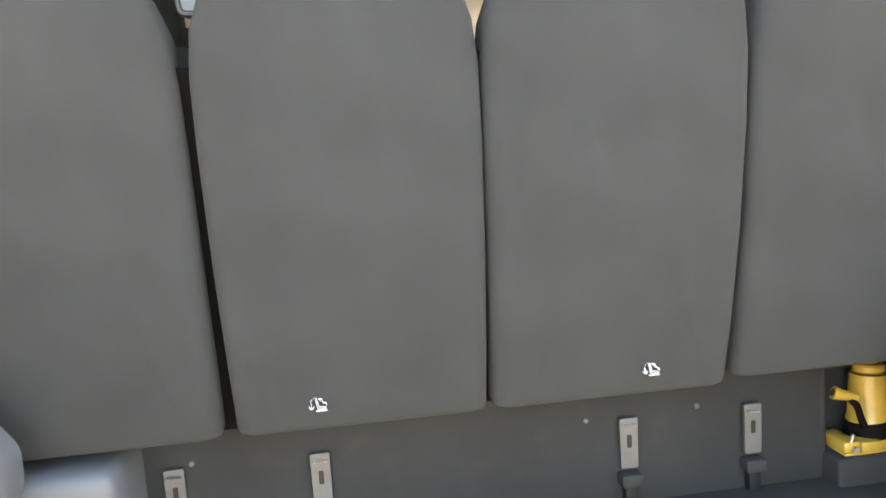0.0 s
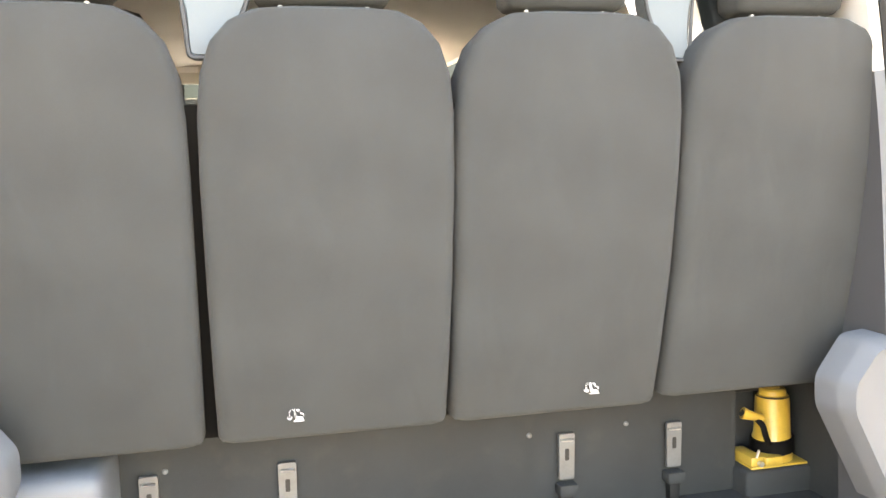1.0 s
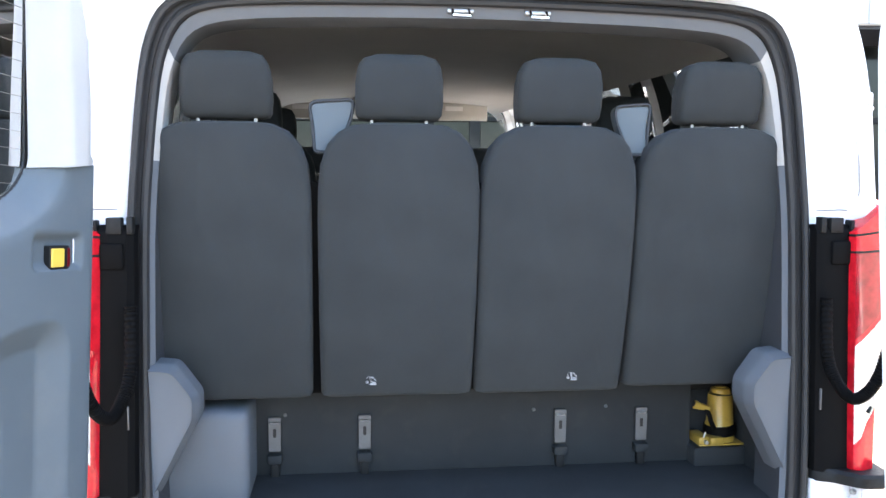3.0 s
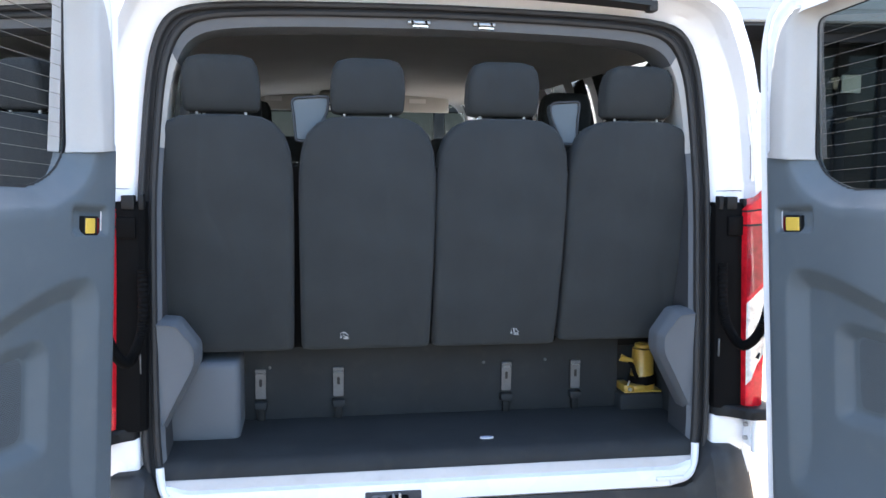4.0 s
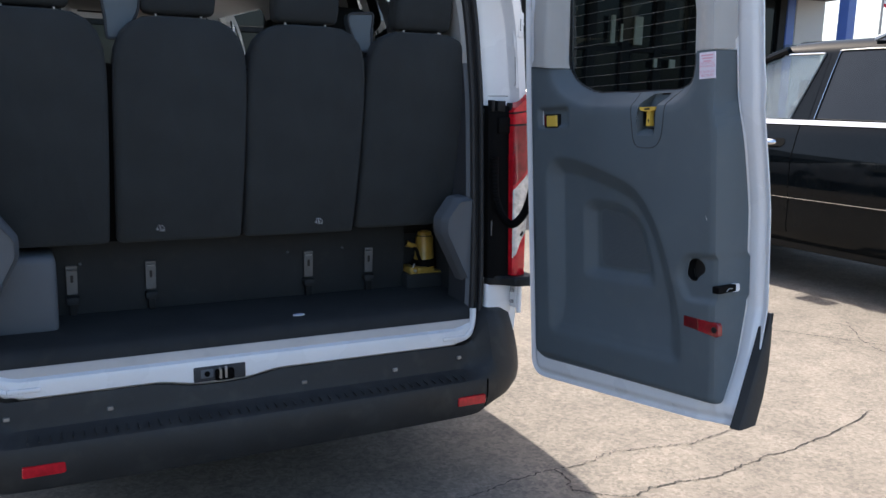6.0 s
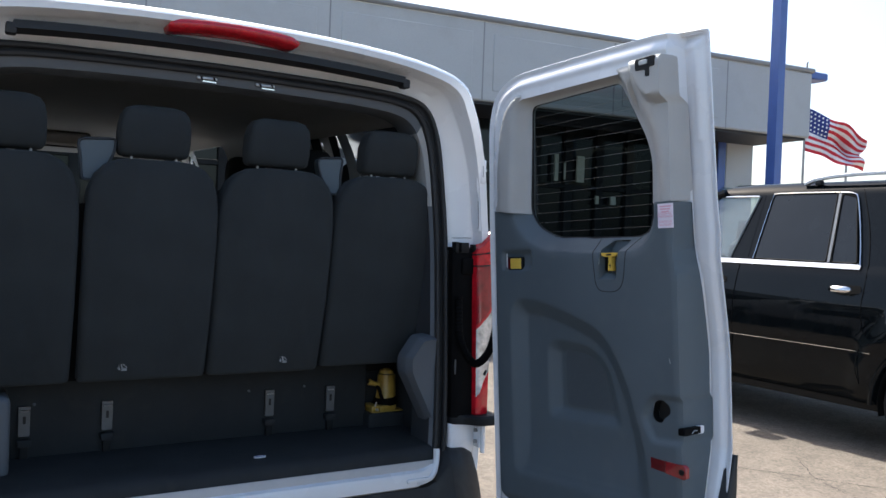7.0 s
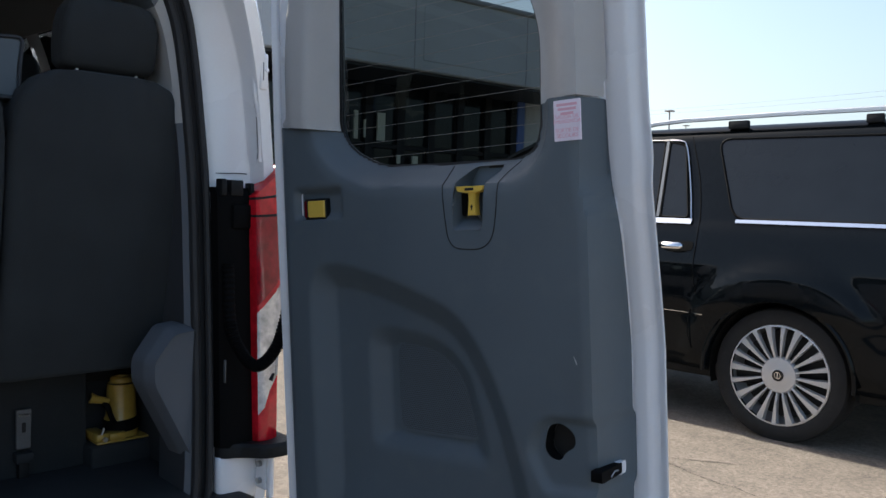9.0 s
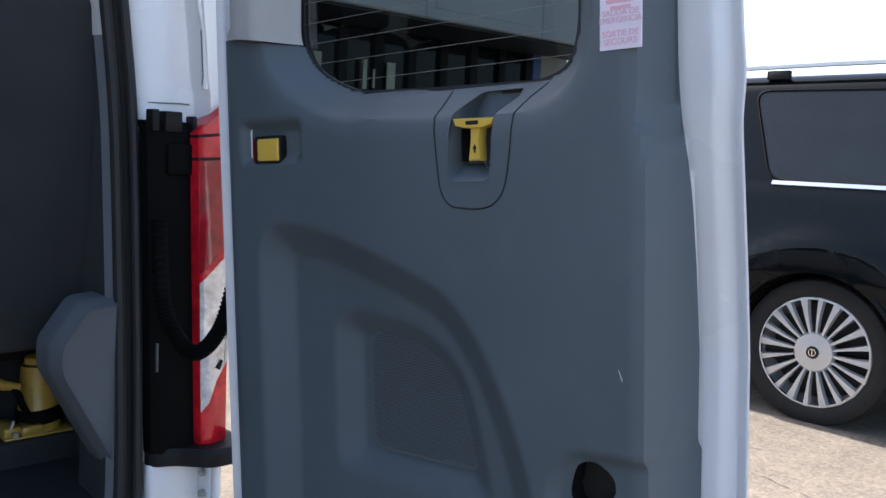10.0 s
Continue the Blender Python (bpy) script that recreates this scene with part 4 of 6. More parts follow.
def wheel_of_van(x, y):
    rings = []
    for d, r in ((0.0, 0.23), (0.0, 0.325), (0.02, 0.345), (0.10, 0.35), (0.18, 0.345), (0.20, 0.325), (0.20, 0.23)):
        rings.append([(x + (d - 0.1), y + r * math.cos(a), 0.35 + r * math.sin(a)) for a in [2 * math.pi * k / 40 for k in range(40)]])
    t = part("tyre", loft(rings, True, False, False), TYRE, van, "black tyre")
    rings = []
    for d, r in ((0.03, 0.0), (0.03, 0.08), (0.05, 0.1), (0.05, 0.2), (0.02, 0.235), (0.18, 0.235)):
        rings.append([(x + (d - 0.1) * (1 if x > 0 else -1), y + (r + 1e-4) * math.cos(a), 0.35 + (r + 1e-4) * math.sin(a)) for a in [2 * math.pi * k / 32 for k in range(32)]])
    part("rim", loft(rings), STEEL, t)


for wx, wy in ((0.87, 1.15), (-0.87, 1.15), (0.87, 4.9), (-0.87, 4.9)):
    wheel_of_van(wx, wy)


# ---- the van: rear doors ----
def door_frame(s, angle, shift):
    """The door's own directions: u away from the hinge, v up, w towards the inside face."""
    a = radians(angle)
    U = Vector((s * math.sin(a), -math.cos(a), 0.062)).normalized()
    V = Vector((s * -0.035, 0.058, 1.0))
    V = (V - U * U.dot(V)).normalized()
    W = U.cross(V) * s
    O = Vector((s * (0.915 - shift), -0.245, 0.485))
    return lambda u, v, w: O + u * U + v * V + w * W


FLANGE = [(-0.032, -0.028), (0.40, -0.012), (0.838, 0.006), (0.840, 0.10), (0.841, 0.28), (0.839, 0.64), (0.838, 0.88), (0.843, 0.93), (0.838, 1.0), (0.840, 1.512),
          (0.52, 1.513), (0.11, 1.508), (0.014, 1.462), (-0.022, 1.36), (-0.032, 1.0), (-0.032, 0.5)]
FLANGE_R = [0.07, 0.1, 0.012, 0.05, 0.08, 0.08, 0.03, 0.03, 0.03, 0.012, 0.1, 0.06, 0.05, 0.1, 0.1, 0.1]
TRIM = [(0.004, 0.045), (0.40, 0.055), (0.780, 0.064), (0.786, 0.16), (0.786, 0.62), (0.784, 0.80), (0.771, 0.92), (0.770, 1.032), (0.70, 1.034), (0.655, 1.032), (0.25, 1.034), (0.15, 1.03), (0.01, 1.05), (0.006, 0.5)]
TRIM_R = [0.06, 0.1, 0.012, 0.03, 0.1, 0.04, 0.04, 0.004, 0.02, 0.02, 0.02, 0.02, 0.004, 0.1]
UPPER = [(0.018, 1.050), (0.15, 1.032), (0.655, 1.034), (0.770, 1.034), (0.770, 1.12), (0.770, 1.444), (0.62, 1.444), (0.20, 1.442), (0.115, 1.437), (0.062, 1.392), (0.032, 1.29)]
UPPER_R = [0.004, 0.004, 0.004, 0.004, 0.05, 0.01, 0.05, 0.05, 0.05, 0.05, 0.08]


def end_depth(v):
    """How deep the door's free end face reaches at height v."""
    return np.interp(v, [-0.03, 0.06, 0.2, 0.33, 0.6, 0.7, 0.88, 1.0, 1.2, 1.5], [0.012, 0.02, 0.078, 0.112, 0.118, 0.108, 0.084, 0.080, 0.072, 0.06])


def edge_u(v):
    """Where the trim ends towards the free end at height v."""
    return 0.784 - 0.015 * sstep(v, 0.80, 0.92)


def ramp(x, a, b):
    return np.clip((x - a) / (b - a), 0, 1)


WINDOW = [(0.158, 1.400), (0.146, 1.03), (0.185, 0.985), (0.262, 0.950), (0.40, 0.944), (0.60, 0.939), (0.640, 0.953), (0.653, 0.995), (0.657, 1.16), (0.640, 1.228), (0.545, 1.410)]
WINDOW_R = [0.026, 0.04, 0.03, 0.03, 0.05, 0.03, 0.03, 0.04, 0.05, 0.05, 0.02]
BULGE = [(0.085, 0.14), (0.085, 0.70), (0.115, 0.742), (0.20, 0.742), (0.33, 0.710), (0.478, 0.658), (0.545, 0.577), (0.592, 0.473), (0.635, 0.33), (0.66, 0.14)]
INNER = [(0.225, 0.345), (0.225, 0.59), (0.262, 0.615), (0.394, 0.603), (0.45, 0.575), (0.487, 0.535), (0.516, 0.441), (0.535, 0.345)]
MESH = [(0.286, 0.395), (0.284, 0.578), (0.33, 0.590), (0.415, 0.580), (0.462, 0.538), (0.492, 0.455), (0.502, 0.398)]


def build_door(s, angle, shift, full_kit):
    P = door_frame(s, angle, shift)
    door = part("rear_door", bmesh.new(), WHITE, van, "open white rear door with grey inner trim")
    # the painted shell: inner flange, edge, outer skin; the window goes through it
    fl = round_poly([(max(u, -0.034 if s > 0 else -0.008), v) for u, v in FLANGE], FLANGE_R, 5)
    wn = round_poly(WINDOW, WINDOW_R, 6)
    def grown(poly, d):
        """Moves each point outwards by d."""
        n, out = len(poly), []
        for i in range(n):
            t = (poly[(i + 1) % n] - poly[i - 1])
            t = t.normalized() if t.length > 1e-9 else Vector((1, 0))
            out.append(poly[i] + Vector((t.y, -t.x)) * d)
        return out
    turn = 1 if sum(fl[i - 1].x * fl[i].y - fl[i].x * fl[i - 1].y for i in range(len(fl))) > 0 else -1
    turnw = 1 if sum(wn[i - 1].x * wn[i].y - wn[i].x * wn[i - 1].y for i in range(len(wn))) > 0 else -1
    def ring(poly, d, w, sg):
        return [P(p.x, p.y, w) for p in grown(poly, d * sg)]
    def base_w(u, v):
        return -0.012 - 0.012 * ramp(u, 0.70, 0.74) - (end_depth(v) - 0.006) * ramp(u, edge_u(v) - 0.027, edge_u(v) - 0.008)
    def flange_height(u, v):
        e = -sd_fl(u, v)
        return base_w(u, v) - 0.010 * sstep(e, 0.034, 0.016) + 0.007 * sstep(e, 0.014, 0.001) + 0.004 * (sstep(e, 0.030, 0.042) - sstep(e, 0.044, 0.060)) * (v > 1.2)
    sd_fl = sdf(fl)
    me = relief(fl, [round_poly([(0.038, 0.075), (0.757, 0.09), (0.757, 0.78), (0.741, 0.93), (0.741, 1.428), (0.125, 1.42), (0.075, 1.37)], 0.04, 4)], flange_height, 0.0058, P)
    part_mesh("inner_shell", me, WHITE, door, "white painted pressed steel")
    def skin_w(u, v):
        return np.minimum(-0.074, base_w(u, v) - 0.020)
    def around(d, f, dw):
        """The door's edge line, moved out by d; f goes from the inner flange to the outer skin."""
        out = []
        for p, q in zip(fl, grown(fl, d * turn)):
            a, b = float(flange_height(np.float64(p.x), np.float64(p.y))), float(skin_w(np.float64(p.x), np.float64(p.y)))
            out.append(P(q.x, q.y, a + (b - a) * f + dw))
        return out
    bm = loft([around(0, 0, 0), around(0.002, 0.06, 0), around(0.001, 0.25, 0), around(-0.008, 0.32, 0), around(-0.010, 0.5, 0), around(-0.006, 0.58, 0), around(-0.010, 0.8, 0), around(-0.018, 0.95, 0), around(-0.035, 1.0, -0.006)])
    part("door_edge", bm, WHITE, door)
    me = relief([p for p in grown(fl, -0.035 * turn)], [grown(wn, 0.012 * turnw)], lambda u, v: skin_w(u, v) - 0.006, 0.03, P)
    part_mesh("outer_skin", me, WHITE, door)
    # glass with heating wires
    bm = bmesh.new()
    bm.faces.new([bm.verts.new(P(p.x, p.y, -0.0575)) for p in grown(wn, 0.012 * turnw)])
    bmesh.ops.triangulate(bm, faces=bm.faces[:])
    part("window_glass", bm, GLASS_TINT, door, "tinted rear glass with heating wires", smooth=False)
    bm = loft([ring(wn, 0.014, -0.0555, turnw), ring(wn, -0.0015, -0.0555, turnw), ring(wn, -0.0015, -0.062, turnw), ring(wn, 0.014, -0.074, turnw)])
    part("glass_gasket", bm, RUBBER, door)
    sdw = sdf(wn)
    for k in range(13):
        v = 0.968 + 0.0325 * k
        us = np.linspace(0.13, 0.68, 400)
        ok = us[sdw(us, np.full(400, v)) < -0.002]
        if len(ok) > 2:
            part("heating_wire", tube([P(float(ok[0]), v, -0.0566), P(float(ok[-1]), v, -0.0566)], 0.0005, 4), WIRE, door)
    # moulded lower trim
    sdb, sdi = sdf(round_poly(BULGE, 0.05, 5)), sdf(round_poly(INNER, 0.035, 5))
    pocket = sdf(round_poly([(0.632, 0.412), (0.646, 0.455), (0.675, 0.482), (0.804, 0.486), (0.804, 0.348), (0.668, 0.342)], 0.02, 4))
    bpock = sdf(round_poly([(0.046, 0.842), (0.046, 0.911), (0.192, 0.911), (0.192, 0.842)], 0.012, 3))
    hole = round_poly([(0.6642, 0.4203), (0.6735, 0.4618), (0.699, 0.4707), (0.7268, 0.4539), (0.7292, 0.4304), (0.706, 0.417), (0.699, 0.4013), (0.6758, 0.4035)], 0.014, 4)
    def trim_height(u, v):
        w = np.zeros(np.shape(u))
        d = sdw(u, v)
        w = w - 0.050 * (1 - ramp(d, 0.004, 0.044)) - 0.006 * (1 - sstep(d, 0.03, 0.07))
        w = w - 0.034 * ramp(-sdb(u, v), -0.004, 0.050) * sstep(v, 0.12, 0.30) - 0.006 * ramp(-sdb(u, v), 0.0, 0.03) * (1 - sstep(v, 0.13, 0.30)) * sstep(v, 0.14, 0.17)
        w = w - 0.024 * ramp(-sdi(u, v), -0.002, 0.040) * sstep(v, 0.34, 0.40)
        w = w - (end_depth(v) - 0.004) * ramp(u, edge_u(v) - 0.015, edge_u(v) - 0.003) - 0.006 * sstep(u, edge_u(v) - 0.034, edge_u(v) - 0.012)
        w = w - 0.35 * np.clip(0.020 - u, 0, 1)
        w = w - 0.016 * (1 - sstep(bpock(u, v), -0.016, 0.003))
        w = w - 0.013 * (1 - sstep(pocket(u, v), -0.016, 0.002))
        w = w - 0.012 * (1 - sstep(v, 0.05, 0.075))
        return w
    step = 0.0062
    cup = round_poly([(0.485, 0.811), (0.552, 0.811), (0.556, 0.84), (0.56, 0.90), (0.585, 0.931), (0.513, 0.931), (0.491, 0.906), (0.486, 0.84)], 0.006, 3)
    me = relief(round_poly(TRIM, TRIM_R, 5), [wn, hole] + ([cup] if full_kit else []), trim_height, step, P)
    part_mesh("lower_trim", me, PANEL, door, "moulded dark grey plastic door trim")
    def upper_height(u, v):
        d = sdw(u, v)
        w = 0.014 * (1 - sstep(v, 1.02, 1.4)) * sstep(0.2 - u, 0.0, 0.12) * sstep(u, 0.015, 0.06)
        w = w - 0.055 * (1 - sstep(d, 0.002, 0.05 + 0.03 * (u > 0.62)))
        w = w - (end_depth(v) - 0.004) * ramp(u, 0.756, 0.768)
        hous = sdf(round_poly([(0.622, 1.47), (0.640, 1.40), (0.668, 1.345), (0.70, 1.318), (0.80, 1.312), (0.80, 1.47)], [0.01, 0.02, 0.02, 0.02, 0.01, 0.01], 4))(u, v)
        w = w + 0.038 * (1 - sstep(hous, -0.020, 0.006))
        return w - 0.012 * (1 - sstep(-sdf(round_poly(UPPER, UPPER_R, 5))(u, v), 0.0, 0.012)) * (v > 1.06)
    me = relief(round_poly(UPPER, UPPER_R, 5), [wn], upper_height, 0.009, P)
    part_mesh("upper_trim", me, LIGHT, door, "light grey plastic window surround")
    # speaker cover
    me = relief(round_poly(MESH, 0.03, 5), [], lambda u, v: np.full(np.shape(u), -0.0525), 0.02, P)
    grille = part_mesh("speaker_grille", me, GRILLE, door, "finely perforated speaker cover")
    bm, gd = bmesh.new(), sdf(round_poly(MESH, 0.03, 5))
    row = 0
    for v in np.arange(0.395, 0.60, 0.0040):
        us = np.arange(0.28, 0.51, 0.0046) + (0.0023 if row % 2 else 0)
        row += 1
        for u in us[gd(us, np.full(len(us), v)) < -0.006]:
            bm.faces.new([bm.verts.new(P(float(u) + 0.0015 * math.cos(t), float(v) + 0.0015 * math.sin(t), -0.0521)) for t in (0.5, 1.55, 2.6, 3.64, 4.69, 5.74)])
    tagged(part("perforation", bm, DARKTRIM, grille, smooth=False), kind="stuff")
    # black sheet and walls close the hole, painted as the shade inside it
    me = relief(hole, [], lambda u, v: np.full(np.shape(u), -0.042), 0.01, P)
    part_mesh("opening_shade", me, INK, door, "black sheet painted as the shade inside the trim opening")
    ring_h = [P(p.x, p.y, -0.014) for p in hole]
    part("opening_wall", loft([ring_h, [P(p.x, p.y, -0.042) for p in hole]]), BLACK, door)
    # amber marker in its pocket
    sq = lambda a0, a1, b0, b1, r=0.004: round_poly([(a0, b0), (a1, b0), (a1, b1), (a0, b1)], r, 3)
    m0, m1 = (0.076, 0.088) if s > 0 else (0.084, 0.103)
    part("marker_frame", prism(sq(m0, 0.142, 0.842, 0.888), P, -0.016, -0.002, 0.002), BLACK, door)
    part("yellow_marker", prism(sq(m1, 0.1395, 0.847, 0.883, 0.003), P, -0.010, 0.001, 0.002), YELLOW, door, "yellow square door lock marker")
    part("red_marker", prism(sq(m0 + 0.001, m0 + 0.007, 0.847, 0.884, 0.002), P, -0.006, 0.000, 0.001), DARKRED, door)
    if full_kit:
        rim_w = [float(trim_height(np.float64(p.x), np.float64(p.y))) for p in cup]
        back = lambda p: -0.055 if p.y > 0.83 else -0.034
        low = [Vector((0.525 + (p.x - 0.525) * 0.90, p.y if p.y > 0.82 else 0.834)) for p in cup]
        bm = loft([[P(p.x, p.y, w + 0.001) for p, w in zip(cup, rim_w)], [P(0.525 + (p.x - 0.525) * 0.97, p.y + (0.003 if p.y < 0.83 else 0), min(w, 0) - 0.004) for p, w in zip(cup, rim_w)], [P(q.x, q.y, min(back(p), w - 0.006)) for p, q, w in zip(cup, low, rim_w)]], True, False, True)
        seam = smooth_line([(q[0], q[1], 0) for q in ((0.455, 0.936), (0.459, 0.915), (0.463, 0.88), (0.468, 0.83), (0.474, 0.797), (0.488, 0.780), (0.509, 0.776), (0.542, 0.776), (0.564, 0.785), (0.578, 0.806), (0.586, 0.85), (0.590, 0.895), (0.596, 0.915), (0.612, 0.935))], 60)
        part("bezel_seam", tube([P(q.x, q.y, float(trim_height(np.float64(q.x), np.float64(q.y))) + 0.0002) for q in seam], 0.0011, 6), INK, door, "fine seam round the handle bezel")
        # added black box inside the cup, its colour standing for the shade there
        shaft = sq(0.4925, 0.5525, 0.838, 0.882, 0.004)
        part("cup_shade_box", loft([[P(p.x, p.y, -0.022) for p in shaft], [P(p.x, p.y, -0.054) for p in shaft]], True, False, True), INK, door, "black liner painted as the shade behind the handle")
        part("handle_cup", bm, PANEL, door, "recess behind the handle")
        bar = [Vector(q) for q in ((0.494, 0.8935), (0.56, 0.8925), (0.556, 0.884), (0.543, 0.880), (0.517, 0.880), (0.498, 0.884))]
        part("release_handle", prism(bar, P, -0.016, 0.000, 0.002), YELLOW, door, "yellow plastic T-shaped emergency handle")
        stem = [Vector(q) for q in ((0.521, 0.882), (0.537, 0.882), (0.5345, 0.866), (0.536, 0.838), (0.518, 0.838), (0.5205, 0.866))]
        bm = prism(stem, P, -0.020, -0.004, 0.002)
        part("handle_stem", bm, YELLOW, door, "yellow handle stem")
        part("handle_mark", prism(sq(0.517, 0.537, 0.8845, 0.8895, 0.001), P, -0.001, 0.0008), INK, door, smooth=False)
        part("handle_arrow", prism([Vector(q) for q in ((0.5275, 0.848), (0.5295, 0.848), (0.5295, 0.853), (0.532, 0.853), (0.5285, 0.859), (0.525, 0.853), (0.5275, 0.853))], P, -0.005, -0.0028), INK, door, smooth=False)
        part("handle_rod", tube([P(0.533, 0.838, -0.02), P(0.534, 0.824, -0.03)], 0.0025, 6), STEEL, door)
        # sticker
        st = part("exit_sticker", prism(sq(0.713, 0.764, 0.958, 1.027, 0.001), P, -0.002, 0.0012), LABEL, door, "pale pink paper sticker with red writing", smooth=False)
        x_axis = (P(1, 0, 0) - P(0, 0, 0)).normalized()
        y_axis = (P(0, 1, 0) - P(0, 0, 0)).normalized()
        z_axis = (P(0, 0, 1) - P(0, 0, 0)).normalized()
        for words, v, size in (("SALIDA DE", 0.9985, 0.0095), ("EMERGENCIA", 0.9905, 0.0088), ("SORTIE DE", 0.9755, 0.0095), ("SECOURS", 0.9665, 0.0098)):
            o = P(0.7385, v, 0.0015)
            m = Matrix((( x_axis.x, y_axis.x, z_axis.x, o.x), (x_axis.y, y_axis.y, z_axis.y, o.y), (x_axis.z, y_axis.z, z_axis.z, o.z), (0, 0, 0, 1)))
            lettering("sticker_writing", words, size, m, REDINK, st)
        for v, a, b in ((1.019, 0.719, 0.758), (1.0115, 0.721, 0.756), (1.004, 0.726, 0.751)):
            part("sticker_bar", prism(sq(a, b, v - 0.0022, v + 0.0022, 0.0005), P, 0.001, 0.0016), REDINK, st, smooth=False)
        # red reflector with a dark half
        part("door_reflector", prism([Vector(q) for q in ((0.716, 0.300), (0.780, 0.297), (0.786, 0.290), (0.786, 0.262), (0.778, 0.257), (0.716, 0.266))], P, -0.012, 0.003, 0.002), LENSRED, door, "red door reflector")
        part("reflector_shade", prism([Vector(q) for q in ((0.664, 0.303), (0.716, 0.300), (0.716, 0.266), (0.664, 0.272))], P, -0.012, 0.002, 0.002), DARKRED, door, "dark red reflector half")
        part("reflector_screw", prism([Vector((0.771 + 0.009 * math.cos(a), 0.278 + 0.009 * math.sin(a))) for a in [k * math.pi / 8 for k in range(16)]], P, 0.0, 0.0045, 0.001), BLACK, door)
    # door latch in the bevelled edge
    def end(a, b, d):
        """On the free end face: a inwards from the trim, b up, d proud."""
        return P(0.784 + d, b, -a)
    part("latch_plate", prism(sq(0.060, 0.088, 0.377, 0.399, 0.006), end, -0.012, 0.0006, 0.0004), WHITE, door)
    part("door_latch", prism(sq(-0.003, 0.072, 0.379, 0.3985, 0.004), end, -0.02, 0.0010, 0.0006), SEAL, door, "black door latch")
    part("latch_claw", tube([end(0.03, 0.383, 0.001), end(0.042, 0.390, 0.0015), end(0.055, 0.388, 0.001)], 0.0016, 6), STEEL, door)
    # upper latch
    part("upper_latch", prism(round_poly([(0.676, 1.408), (0.676, 1.440), (0.745, 1.442), (0.745, 1.412), (0.726, 1.412), (0.726, 1.386), (0.712, 1.386), (0.712, 1.406)], 0.004, 2), P, 0.01, 0.041, 0.002), BLACK, door, "black upper door latch")
    part("latch_pawl", prism(sq(0.692, 0.722, 1.420, 1.434), P, 0.02, 0.044, 0.002), STEEL, door)
    # screws and cladding
    for u, v in ((0.532, 0.016), (0.022, 0.019)):
        part("drain_plug", prism([Vector((u + 0.008 * math.cos(a), v + 0.004 * math.sin(a))) for a in [k * math.pi / 6 for k in range(12)]], P, -0.034, -0.026, 0.001), BLACK, door)
    clad = [(0.010, 0.004, 0.075), (0.08, 0.038, 0.106), (0.16, 0.074, 0.128), (0.23, 0.106, 0.138), (0.28, 0.126, 0.142), (0.315, 0.137, 0.143)]
    rows = []
    for v, a, b in clad:
        rows.append([P(0.82, v, -a), P(0.846, v, -a - 0.004), P(0.851, v, -a - 0.012), P(0.851, v, -b), P(0.842, v, -b - 0.006), P(0.79, v, -b - 0.008)])
    part("door_cladding", loft(rows, False, True, True), BUMPER, door, "black plastic lower door cladding")
    # two pale scratches
    part("scratch", tube([P(0.737, 0.590, -0.0003), P(0.740, 0.583, -0.0003), P(0.742, 0.577, -0.0003)], 0.0008, 4), WHITEINK, door)
    return door


build_door(1, 6.5, 0.0, True)
build_door(-1, 17.5, 0.043, False)


# ---- seats ----
def seat_back_ring(cx, hw, y, z, th, r=0.035):
    poly = round_poly([(-hw, 0.0), (-hw, th), (hw, th), (hw, 0.0)], [r * 0.7, r, r, r * 0.7], 5)
    return [(cx + p.x, y + p.y, z) for p in poly]


